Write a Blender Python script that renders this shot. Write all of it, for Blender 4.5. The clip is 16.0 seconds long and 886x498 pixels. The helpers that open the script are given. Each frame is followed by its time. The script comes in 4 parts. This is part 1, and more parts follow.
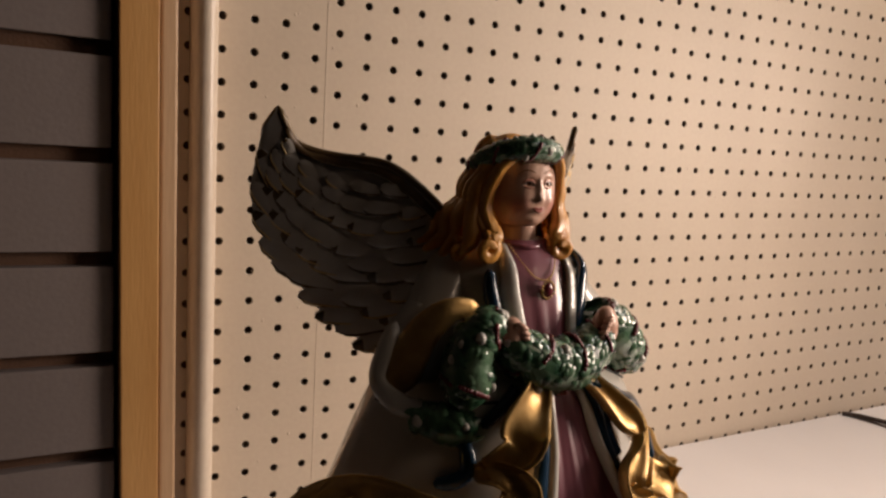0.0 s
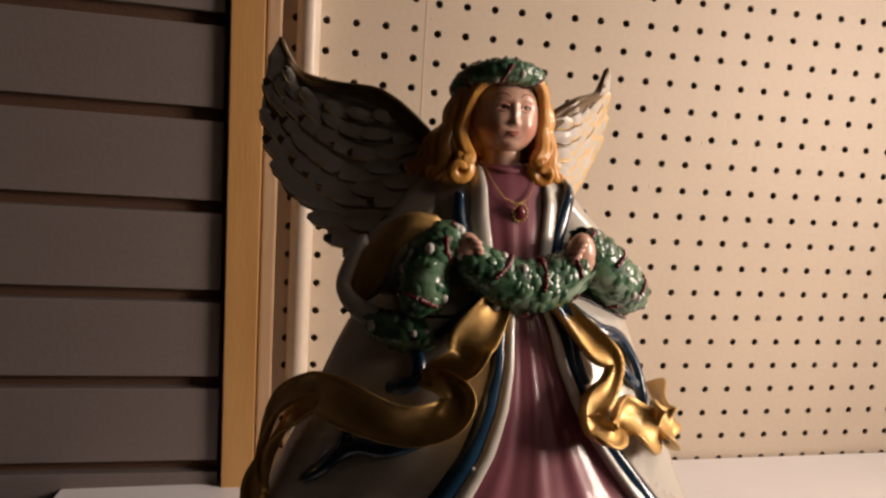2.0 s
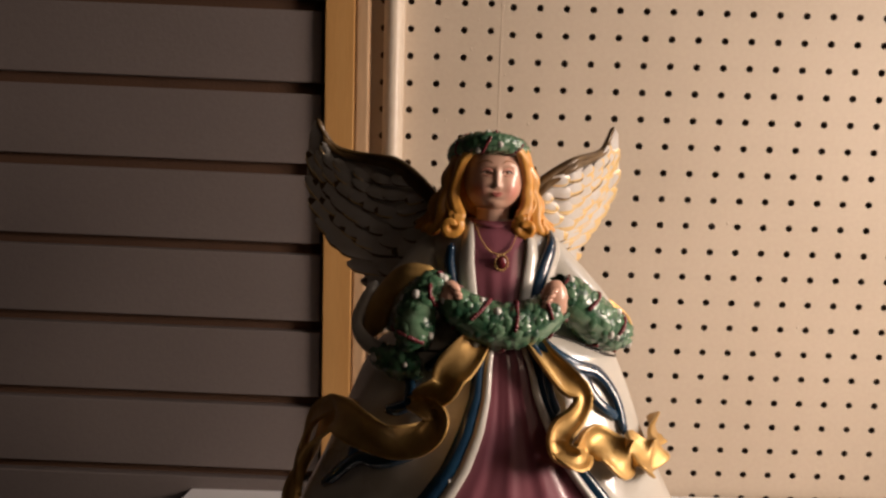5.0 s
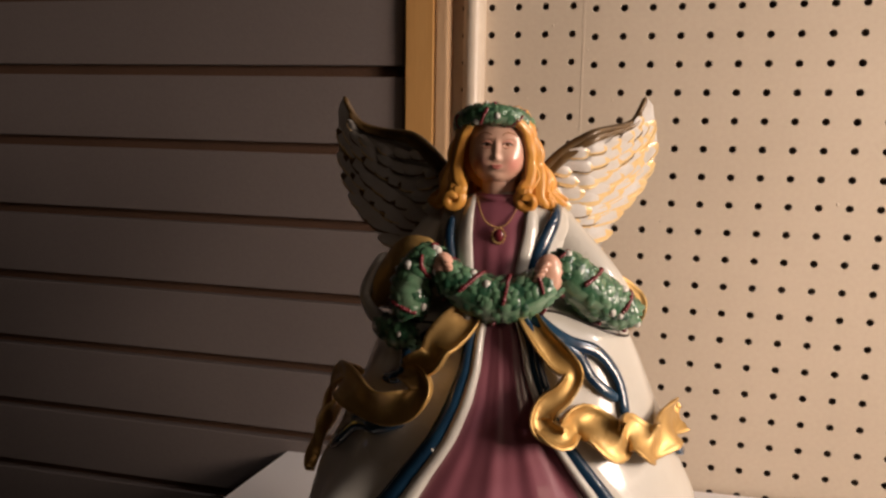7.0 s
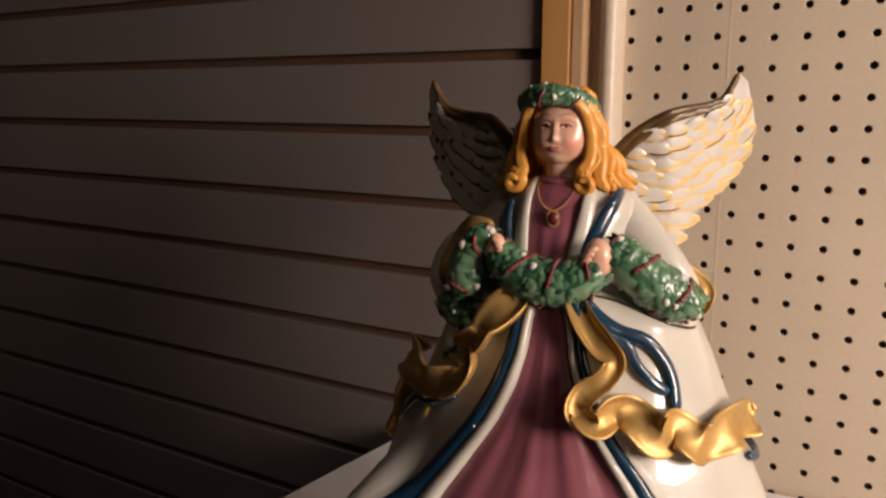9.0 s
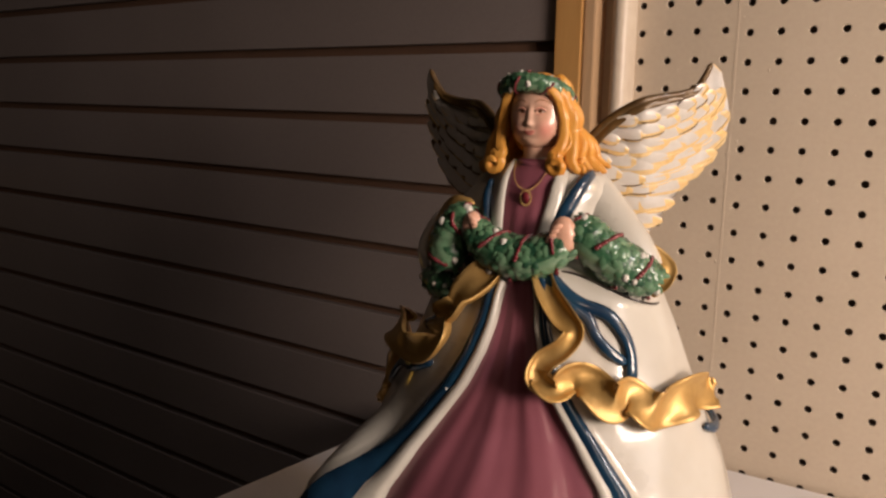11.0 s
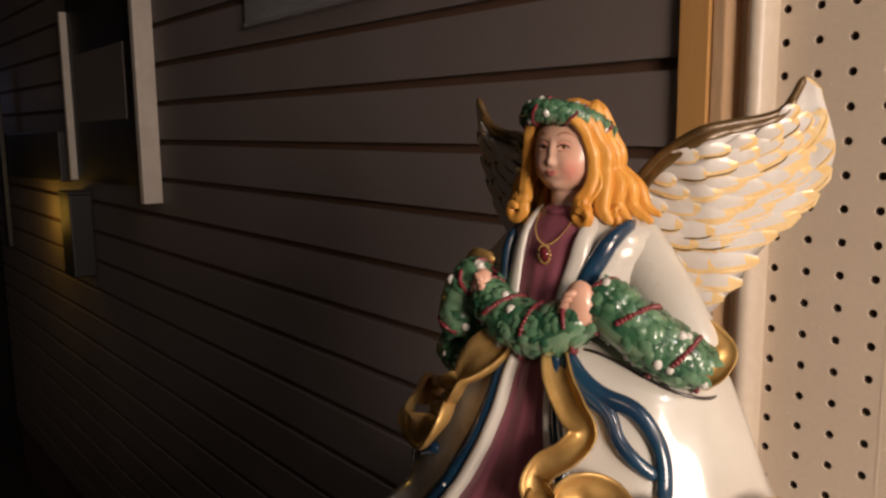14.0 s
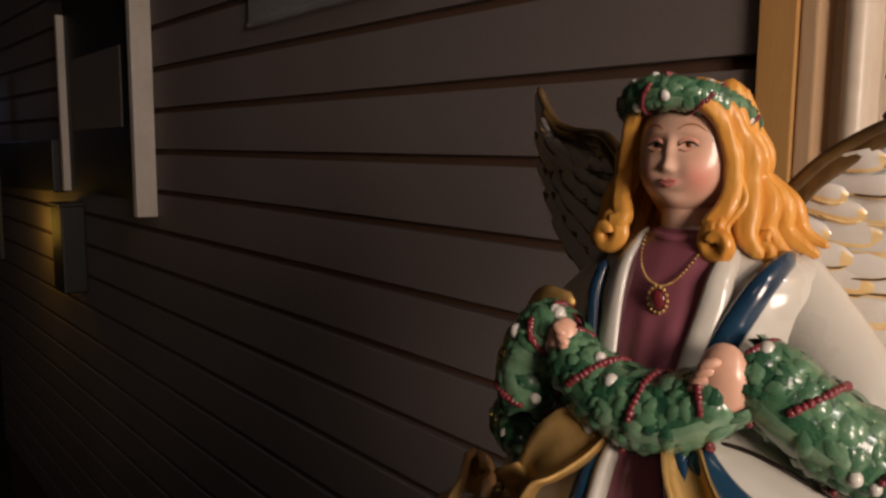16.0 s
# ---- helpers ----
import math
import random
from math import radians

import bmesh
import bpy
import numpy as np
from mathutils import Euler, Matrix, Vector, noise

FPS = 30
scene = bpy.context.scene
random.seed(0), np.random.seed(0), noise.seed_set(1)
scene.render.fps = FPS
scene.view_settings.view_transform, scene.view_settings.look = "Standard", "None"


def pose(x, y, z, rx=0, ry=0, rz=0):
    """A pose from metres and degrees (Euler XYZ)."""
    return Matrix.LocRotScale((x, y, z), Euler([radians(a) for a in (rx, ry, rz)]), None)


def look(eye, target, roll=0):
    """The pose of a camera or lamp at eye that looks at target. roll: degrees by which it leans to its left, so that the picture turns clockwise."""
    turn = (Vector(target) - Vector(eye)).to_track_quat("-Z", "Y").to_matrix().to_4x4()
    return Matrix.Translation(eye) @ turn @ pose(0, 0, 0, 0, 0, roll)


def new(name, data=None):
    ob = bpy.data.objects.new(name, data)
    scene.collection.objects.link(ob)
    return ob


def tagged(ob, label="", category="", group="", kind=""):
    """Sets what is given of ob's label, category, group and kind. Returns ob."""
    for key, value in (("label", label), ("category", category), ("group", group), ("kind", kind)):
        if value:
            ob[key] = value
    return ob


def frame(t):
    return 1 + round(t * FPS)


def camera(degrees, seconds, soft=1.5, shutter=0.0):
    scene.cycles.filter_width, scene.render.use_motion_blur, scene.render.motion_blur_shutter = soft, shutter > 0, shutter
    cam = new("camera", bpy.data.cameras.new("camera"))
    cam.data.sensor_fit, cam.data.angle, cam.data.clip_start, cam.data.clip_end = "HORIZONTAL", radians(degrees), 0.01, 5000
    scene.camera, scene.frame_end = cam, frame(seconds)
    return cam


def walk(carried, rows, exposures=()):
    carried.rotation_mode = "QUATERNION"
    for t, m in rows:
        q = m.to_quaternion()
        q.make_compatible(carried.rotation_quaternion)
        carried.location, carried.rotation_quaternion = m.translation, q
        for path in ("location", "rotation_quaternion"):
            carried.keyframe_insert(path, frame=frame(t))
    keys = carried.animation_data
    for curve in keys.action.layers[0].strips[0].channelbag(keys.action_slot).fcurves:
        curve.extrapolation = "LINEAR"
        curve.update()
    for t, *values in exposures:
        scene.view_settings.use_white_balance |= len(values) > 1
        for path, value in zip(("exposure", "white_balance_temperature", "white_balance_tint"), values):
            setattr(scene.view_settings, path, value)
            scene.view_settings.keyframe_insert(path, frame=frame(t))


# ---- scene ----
cam = camera(60.31, 16.0, soft=2.5)
# seconds, x, y, z, pitch + 90, roll, yaw
ROWS = [
    (0.0, -0.1379, -0.6236, 1.2501, 81.54, -3.40, -28.54),
    (0.5, -0.1190, -0.6453, 1.2411, 81.18, -3.45, -24.80),
    (1.0, -0.0988, -0.6587, 1.2300, 81.03, -3.55, -20.44),
    (1.5, -0.0738, -0.6710, 1.2219, 81.07, -3.65, -16.47),
    (2.0, -0.0424, -0.6786, 1.2174, 81.43, -3.65, -12.47),
    (2.5, -0.0174, -0.6913, 1.2194, 81.95, -3.37, -9.18),
    (3.0, -0.0084, -0.6924, 1.2198, 82.47, -3.02, -6.45),
    (3.5, -0.0003, -0.7019, 1.2152, 82.88, -2.57, -4.40),
    (4.0, 0.0132, -0.7211, 1.2284, 83.00, -2.16, -2.75),
    (6.5, 0.0932, -0.7571, 1.2431, 82.40, -1.08, 8.43),
    (7.0, 0.1276, -0.7403, 1.2336, 81.80, -0.81, 13.20),
    (7.5, 0.1563, -0.7276, 1.2296, 81.06, -0.93, 17.55),
    (8.0, 0.1790, -0.7161, 1.2278, 80.66, -0.67, 22.46),
    (8.5, 0.1975, -0.7153, 1.2319, 80.49, -0.40, 26.54),
    (9.0, 0.2097, -0.7170, 1.2338, 80.44, -0.16, 29.72),
    (11.5, 0.2716, -0.7231, 1.2230, 80.05, -0.81, 35.74),
    (12.0, 0.2852, -0.6907, 1.2182, 80.19, -0.35, 38.81),
    (12.5, 0.3039, -0.6658, 1.2254, 80.52, 0.21, 41.88),
    (13.0, 0.3074, -0.6372, 1.2273, 80.88, 0.56, 45.02),
    (13.5, 0.3029, -0.6163, 1.2320, 81.35, 0.70, 47.43),
    (14.0, 0.2887, -0.6023, 1.2347, 81.86, 0.56, 49.28),
    (14.5, 0.2659, -0.5922, 1.2334, 82.24, 0.37, 50.25),
    (15.0, 0.2313, -0.5694, 1.2263, 82.59, 0.12, 50.59),
    (15.5, 0.2094, -0.5545, 1.2240, 82.88, -0.16, 50.24),
    (16.0, 0.1976, -0.5503, 1.2266, 83.23, -0.37, 49.60),
]
walk(cam, [(t, pose(x, y, z, rx, ry, rz)) for t, x, y, z, rx, ry, rz in ROWS],
     exposures=[(0.0, 0.05), (2.0, 0.2), (9.0, 0.2), (12.0, 0.08), (15.0, 0.02), (16.0, -0.14)])

# ---- light ----
world = bpy.data.worlds.new("room_gloom")
scene.world = world
world.use_nodes = True
world.node_tree.nodes["Background"].inputs[0].default_value = (1.0, 0.88, 0.78, 1)
world.node_tree.nodes["Background"].inputs[1].default_value = 0.05


def lamp(name, at, watts, colour, size):
    data = bpy.data.lights.new(name, "POINT")
    data.energy, data.color, data.shadow_soft_size = watts, colour, size
    ob = new(name, data)
    ob.location = at
    return ob


# a shaded reflector lamp beside the table: its beam, and the weaker spill round it
beam = bpy.data.lights.new("reflector_lamp_beam", "SPOT")
beam.energy, beam.color, beam.shadow_soft_size = 45, (1.0, 0.80, 0.665), 0.19
beam.spot_size, beam.spot_blend = radians(84), 1.0
new("reflector_lamp_beam", beam).matrix_world = look((1.14, -0.68, 1.37), (-0.05, -0.17, 1.12))
lamp("reflector_lamp_spill", (1.14, -0.68, 1.37), 8, (1.0, 0.80, 0.665), 0.19)
# unseen overhead light, added to whiten the tabletop
lamp("tabletop_fill_light", (1.42, -0.48, 2.05), 20, (1.0, 0.91, 0.88), 0.12)
# unseen fill from in front, added to lift the figurine's shaded side
lamp("front_fill_light", (1.15, -1.75, 2.10), 5.2, (1.0, 0.72, 0.52), 0.2)
lamp("wall_lamp_light", (1.15, -0.22, 1.74), 2.6, (1.0, 0.58, 0.20), 0.06)
lamp("far_amber_light", (-2.10, -0.11, 1.04), 0.45, (1.0, 0.55, 0.08), 0.05)
lamp("far_blue_light", (-2.9, -0.20, 1.40), 0.10, (0.55, 0.6, 1.0), 0.05)

# ---- materials ----


def material(name, colour, rough=0.5, metal=0.0, coat=0.0, second=None, scale=8.0, amount=0.5, bump=0.0, bump_scale=80.0,
             stretch=(1, 1, 1), fine=0.12):
    """A painted or natural surface: two colours mixed by coarse noise, fine grain on top, relief from a second noise."""
    mat = bpy.data.materials.new(name)
    mat.use_nodes = True
    nt = mat.node_tree
    n, l = nt.nodes, nt.links
    bs = n["Principled BSDF"]
    bs.inputs["Roughness"].default_value = rough
    bs.inputs["Metallic"].default_value = metal
    bs.inputs["Coat Weight"].default_value = coat
    bs.inputs["Coat Roughness"].default_value = 0.06
    co = n.new("ShaderNodeTexCoord")
    mp = n.new("ShaderNodeMapping")
    mp.inputs["Scale"].default_value = stretch
    l.new(co.outputs["Object"], mp.inputs["Vector"])
    a = n.new("ShaderNodeTexNoise")
    a.inputs["Scale"].default_value, a.inputs["Detail"].default_value = scale, 5
    l.new(mp.outputs[0], a.inputs["Vector"])
    ramp = n.new("ShaderNodeValToRGB")
    ramp.color_ramp.elements[0].position, ramp.color_ramp.elements[1].position = 0.5 - 0.35 * amount, 0.5 + 0.35 * amount
    second = second or tuple(c * 0.85 for c in colour)
    ramp.color_ramp.elements[0].color, ramp.color_ramp.elements[1].color = (*second, 1), (*colour, 1)
    l.new(a.outputs["Fac"], ramp.inputs[0])
    b = n.new("ShaderNodeTexNoise")
    b.inputs["Scale"].default_value, b.inputs["Detail"].default_value = bump_scale, 4
    l.new(mp.outputs[0], b.inputs["Vector"])
    mix = n.new("ShaderNodeMix")
    mix.data_type, mix.blend_type = "RGBA", "OVERLAY"
    mix.inputs[0].default_value = fine
    l.new(ramp.outputs[0], mix.inputs[6])
    l.new(b.outputs["Fac"], mix.inputs[7])
    l.new(mix.outputs[2], bs.inputs["Base Color"])
    rr = n.new("ShaderNodeMapRange")
    rr.inputs["To Min"].default_value, rr.inputs["To Max"].default_value = rough * 0.8, min(1, rough * 1.25)
    l.new(a.outputs["Fac"], rr.inputs["Value"])
    l.new(rr.outputs[0], bs.inputs["Roughness"])
    if bump:
        bp = n.new("ShaderNodeBump")
        bp.inputs["Strength"].default_value, bp.inputs["Distance"].default_value = 1.0, bump
        l.new(b.outputs["Fac"], bp.inputs["Height"])
        l.new(bp.outputs[0], bs.inputs["Normal"])
    return mat


PEG = material("cream_painted_hardboard", (0.62, 0.52, 0.41), 0.50, second=(0.57, 0.475, 0.37), scale=5, bump=0.00013, bump_scale=220, fine=0.08)
# shade inside the drilled holes, put into the colour of their walls and backing
PEG_BACK = material("hole_shade", (0.09, 0.055, 0.036), 0.9)
SLAT = material("grey_mauve_laminate", (0.172, 0.143, 0.136), 0.68, second=(0.147, 0.121, 0.113), scale=3, bump=0.0002, bump_scale=300, fine=0.1)
GROOVE = material("raw_fibreboard_groove", (0.10, 0.05, 0.028), 0.9, scale=20, bump=0.0005, bump_scale=400)
WOOD = material("pine_trim", (0.50, 0.28, 0.10), 0.4, second=(0.45, 0.24, 0.08), scale=7, stretch=(9, 9, 0.9), bump=0.0002, bump_scale=60, fine=0.1)
WOOD_PALE = material("pale_pine_strip", (0.52, 0.35, 0.21), 0.42, second=(0.46, 0.30, 0.17), scale=7, stretch=(9, 9, 0.9), bump=0.0002, bump_scale=60, fine=0.1)
MOULD = material("cream_gloss_moulding", (0.66, 0.57, 0.46), 0.35, second=(0.6, 0.5, 0.4), scale=6, bump=0.0003, bump_scale=120)
TABLE = material("white_laminate_top", (0.80, 0.78, 0.79), 0.35, second=(0.75, 0.73, 0.74), scale=6, bump=0.0001, bump_scale=300, fine=0.06)
# near-black colours set to limit light bounced off the added room shell
ROOM = material("low_bounce_shell", (0.05, 0.046, 0.048), 0.8, scale=2)
FLOOR = material("low_bounce_floor", (0.03, 0.027, 0.027), 0.5, scale=3)
WHITE_TRIM = material("off_white_paint", (0.62, 0.55, 0.48), 0.5, scale=12, bump=0.0003)
BLACK = material("black_panel", (0.012, 0.011, 0.011), 0.5, scale=4)
GREY_SHEET = material("grey_card", (0.15, 0.13, 0.12), 0.7, scale=5)
CORD = material("brown_cord", (0.035, 0.02, 0.015), 0.5)
CLEAR = material("clear_plastic", (0.8, 0.8, 0.8), 0.12)
CLEAR.node_tree.nodes["Principled BSDF"].inputs["Transmission Weight"].default_value = 0.75

# ---- mesh helpers ----


def part(name, bm, mat, parent=None, label="", smooth=False):
    """Link a bmesh as one mesh object, under a thing or part when one is given."""
    me = bpy.data.meshes.new(name)
    bmesh.ops.recalc_face_normals(bm, faces=bm.faces)
    bm.to_mesh(me)
    bm.free()
    for m in mat if isinstance(mat, (list, tuple)) else [mat]:
        me.materials.append(m)
    if smooth:
        me.shade_smooth()
    ob = new(name, me)
    if parent:
        ob.parent = parent
    if label:
        tagged(ob, label)
    return ob


def box(bm, x0, x1, y0, y1, z0, z1, bevel=0.0, mi=0):
    m = Matrix.LocRotScale(((x0 + x1) / 2, (y0 + y1) / 2, (z0 + z1) / 2), None, (abs(x1 - x0), abs(y1 - y0), abs(z1 - z0)))
    made = bmesh.ops.create_cube(bm, size=1, matrix=m)
    faces = {f for v in made["verts"] for f in v.link_faces}
    if bevel:
        edges = list({e for v in made["verts"] for e in v.link_edges})
        out = bmesh.ops.bevel(bm, geom=edges, offset=bevel, segments=2, affect="EDGES", profile=0.6)
        faces |= set(out["faces"])
    for f in faces:
        if f.is_valid:
            f.material_index = mi
    return bm


def boxed(*a, bevel=0.0):
    return box(bmesh.new(), *a, bevel=bevel)


def bulge(cx, cy, cz, w, h, seed):
    """Verts and faces of one low paint lump on a board that faces -y."""
    pts = [(cx, cy - h, cz)] + [(cx + w * (0.8 + 0.3 * math.sin(seed + 2.1 * k)) * math.cos(k * math.pi / 4), cy + 0.0002,
                                 cz + w * 1.5 * math.sin(k * math.pi / 4)) for k in range(8)]
    return pts, [(0, 1 + (k + 1) % 8, 1 + k) for k in range(8)]


# ---- setting ----
TOP = 0.9
HOLE_Z = 1.304
PITCH = 0.0254
SEAM = 0.0866


def pegboard(name, x0, x1, z0, z1, col0, row0, label):
    """A perforated board facing -y at y = 0: every hole is a real opening 6.3 mm wide with its wall."""
    verts, faces, mats = [], [], []
    n, r, deep = 12, 0.00315, 0.006
    cols = [k for k in range(-200, 200) if x0 + 0.004 < col0 + k * PITCH < x1 - 0.004]
    rows = [k for k in range(-200, 200) if z0 < row0 + k * PITCH < z1]
    for i in cols:
        for k in rows:
            cx, cz, b = col0 + i * PITCH, row0 + k * PITCH, len(verts)
            hx0 = x0 if i == cols[0] else cx - PITCH / 2
            hx1 = x1 if i == cols[-1] else cx + PITCH / 2
            hz0, hz1 = cz - PITCH / 2, cz + PITCH / 2
            ring = [(math.cos(a), math.sin(a)) for a in (2 * math.pi * (q + 0.5) / n for q in range(n))]
            for c, s in ring:
                m = max(abs(c), abs(s))
                px, pz = c / m, s / m
                verts.append((cx + (hx1 - cx if px > 0 else cx - hx0) * px, 0, cz + (hz1 - cz if pz > 0 else cz - hz0) * pz))
            verts += [(cx + (r + 0.0006) * c, 0, cz + (r + 0.0006) * s) for c, s in ring]
            verts += [(cx + r * c, 0.0007, cz + r * s) for c, s in ring]
            verts += [(cx + r * c, deep, cz + r * s) for c, s in ring]
            # corners of the cell, joined into the outer ring
            for q in range(n):
                w = (q + 1) % n
                faces.append((b + q, b + w, b + n + w, b + n + q))
                mats.append(0)
                faces.append((b + n + q, b + n + w, b + 2 * n + w, b + 2 * n + q))
                mats.append(0)
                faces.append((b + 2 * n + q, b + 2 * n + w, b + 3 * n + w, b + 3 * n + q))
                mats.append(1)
            for sx, sz in ((1, 1), (-1, 1), (-1, -1), (1, -1)):
                near = sorted(range(n), key=lambda q: -(ring[q][0] * sx + ring[q][1] * sz))[:2]
                verts.append((hx1 if sx > 0 else hx0, 0, hz1 if sz > 0 else hz0))
                faces.append((b + near[0], b + near[1], len(verts) - 1))
                mats.append(0)
    rnd = random.Random(len(verts))
    for _ in range(60):
        lump, fs = bulge(col0 + (rnd.choice(cols[:34]) + 0.5) * PITCH + rnd.uniform(-0.006, 0.006), 0, row0 + rnd.choice(rows) * PITCH + rnd.uniform(-0.011, 0.011), rnd.uniform(0.0008, 0.0022), rnd.uniform(0.0003, 0.0007), rnd.random() * 6)
        b = len(verts)
        verts += lump
        faces += [tuple(b + q for q in f) for f in fs]
        mats += [0] * len(fs)
    me = bpy.data.meshes.new(name)
    me.from_pydata(verts, [], faces)
    me.materials.append(PEG), me.materials.append(PEG_BACK)
    me.polygons.foreach_set("material_index", mats)
    me.update()
    bm = bmesh.new()
    bm.from_mesh(me)
    bmesh.ops.remove_doubles(bm, verts=bm.verts, dist=0.00002)
    bm.to_mesh(me)
    bm.free()
    ob = new(name, me)
    return tagged(ob, label, "pegboard", kind="structure")


pegboard("wall_pegboard_1", -0.050, SEAM, 0.88, 1.75, 0.0, HOLE_Z + 0.003, "cream painted pegboard strip with small drilled holes")
pegboard("wall_pegboard_2", SEAM + 0.0004, SEAM + 1.78, 0.88, 1.75, 0.0971, HOLE_Z, "cream painted pegboard panel behind the table")
# added sheet, coloured dark so the holes read as deep
tagged(part("wall_backing", boxed(-0.06, 3.4, 0.006, 0.03, 0.0, 2.5), PEG_BACK), "dark backing behind the pegboard, giving its holes their shade", "wall", kind="structure")
tagged(part("wall_low", boxed(-0.05, 3.4, 0.0, 0.005, 0.0, 0.865), PEG), "plain cream wall below the pegboard", "wall", kind="structure")
tagged(part("wall_high", boxed(-0.05, 3.4, 0.0, 0.005, 1.78, 2.5), PEG), "plain cream wall above the pegboard", "wall", kind="structure")
# raised paint line along the joint of the two boards
bm = bmesh.new()
box(bm, SEAM - 0.0009, SEAM + 0.0014, -0.00025, 0.001, 0.88, 1.75, 0.0002)
tagged(part("trim_seam", bm, PEG), "painted joint between two pegboard panels", "trim", kind="structure")

# slatted wall: boards on 76 mm centres with T-grooves between them
SLAT_Y, SLAT_P, GROOVE_Z = -0.019, 0.0762, HOLE_Z - 0.0065
slatwall = tagged(new("wall_slatwall"), "grey laminate slatwall panel with dark horizontal grooves", "slatwall", kind="structure")
board = part("slat", boxed(-2.82, 0, SLAT_Y, 0.002, 0, SLAT_P - 0.011, bevel=0.0008), SLAT, slatwall)
for k in range(-16, 15):
    o = board if k == -16 else new("slat", board.data)
    o.parent = slatwall
    o.location = (-0.0815, 0, GROOVE_Z - k * SLAT_P - 0.0055 - SLAT_P + 0.011)
    o.rotation_euler.y = radians(0.7)
part("groove_backing", boxed(-2.9, -0.0815, -0.008, 0.02, 0.0, 2.5), GROOVE, slatwall, "dark fibreboard inside the grooves")

tagged(part("wall_north", boxed(-4.3, -0.06, 0.022, 0.05, 0.0, 2.5), ROOM), "dark wall behind the slatwall", "wall", kind="structure")

# timber post and moulding that cover the joint
post = tagged(new("trim_post"), "pine trim board with a paler narrow strip beside it", "trim", kind="structure")
part("board", boxed(-0.0772, -0.0500, -0.028, 0.006, 0.0, 2.5, bevel=0.0012), WOOD, post)
part("edge_strip", boxed(-0.0490, -0.0368, -0.0250, 0.004, 0.0, 2.5, bevel=0.002), WOOD_PALE, post)
bm = bmesh.new()
prof = [(-0.0245, 0.0005)] + [(-0.0150 + 0.0095 * math.cos(a), -0.011 + 0.0115 * math.sin(a)) for a in (math.pi * (1 + q / 14) for q in range(15))] + [(-0.0055, 0.0005)]
lo, hi = [bm.verts.new((x, y, 0.0)) for x, y in prof], [bm.verts.new((x, y, 2.5)) for x, y in prof]
for q in range(len(prof) - 1):
    bm.faces.new((lo[q], lo[q + 1], hi[q + 1], hi[q]))
tagged(part("trim_moulding", bm, MOULD, smooth=True), "rounded cream painted moulding along the pegboard edge", "trim", kind="structure")

# room shell, added to close the space; near-black colour keeps bounced light low
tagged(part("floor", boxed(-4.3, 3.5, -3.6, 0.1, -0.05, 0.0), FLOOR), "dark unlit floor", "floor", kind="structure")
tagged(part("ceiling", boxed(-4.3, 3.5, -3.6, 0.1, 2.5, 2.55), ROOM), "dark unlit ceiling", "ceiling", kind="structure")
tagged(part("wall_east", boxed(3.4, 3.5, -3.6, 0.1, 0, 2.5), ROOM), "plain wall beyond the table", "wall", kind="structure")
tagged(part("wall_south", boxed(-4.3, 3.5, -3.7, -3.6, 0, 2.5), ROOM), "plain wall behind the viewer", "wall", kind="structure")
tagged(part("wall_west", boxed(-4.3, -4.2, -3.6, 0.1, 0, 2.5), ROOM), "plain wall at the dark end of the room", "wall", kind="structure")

# ---- things ----
table = tagged(new("display_table"), "white laminate display table against the pegboard wall", "table")
bm = bmesh.new()
TL = [(-0.208, -0.003), (1.55, -0.003), (1.55, -0.52), (-0.262, -0.52)]
lo, hi = [bm.verts.new((x, y, TOP - 0.028)) for x, y in TL], [bm.verts.new((x, y, TOP)) for x, y in TL]
bm.faces.new(hi), bm.faces.new(lo[::-1])
for q in range(4):
    bm.faces.new((lo[q], lo[(q + 1) % 4], hi[(q + 1) % 4], hi[q]))
bmesh.ops.bevel(bm, geom=bm.edges[:], offset=0.002, segments=2, affect="EDGES")
part("tabletop", bm, TABLE, table)
for x, y in ((-0.18, -0.05), (1.5, -0.05), (-0.22, -0.47), (1.5, -0.47)):
    part("leg", boxed(x - 0.02, x + 0.02, y - 0.02, y + 0.02, 0.0, TOP - 0.028, bevel=0.003), TABLE, table)

# cord that lies on the table by the wall
def tube(pts, r, n=24, ring=10):
    bm = bmesh.new()
    p = [Vector(q) for q in pts]
    rings = []
    for k in range(n + 1):
        s = k / n * (len(p) - 1)
        i = min(int(s), len(p) - 2)
        t = s - i
        a, b, c, d = p[max(0, i - 1)], p[i], p[i + 1], p[min(len(p) - 1, i + 2)]
        at = 0.5 * (2 * b + (c - a) * t + (2 * a - 5 * b + 4 * c - d) * t * t + (3 * b - a - 3 * c + d) * t ** 3)
        way = (p[min(i + 1, len(p) - 1)] - p[i]).normalized()
        side = way.cross(Vector((0, 0, 1))).normalized()
        up = side.cross(way)
        rings.append([bm.verts.new(at + r * (side * math.cos(2 * math.pi * q / ring) + up * math.sin(2 * math.pi * q / ring))) for q in range(ring)])
    for u, v in zip(rings, rings[1:]):
        for q in range(ring):
            bm.faces.new((u[q], u[(q + 1) % ring], v[(q + 1) % ring], v[q]))
    bm.faces.new(rings[0]), bm.faces.new(rings[-1])
    return bm


cord = tagged(part("power_cord", tube([(0.850, -0.010, TOP + 0.003), (0.862, -0.022, TOP + 0.0032), (0.875, -0.048, TOP + 0.003), (0.905, -0.105, TOP + 0.003), (0.99, -0.2, TOP + 0.003)], 0.003), CORD, smooth=True),
              "thin dark brown cord lying on the white table", "cord")
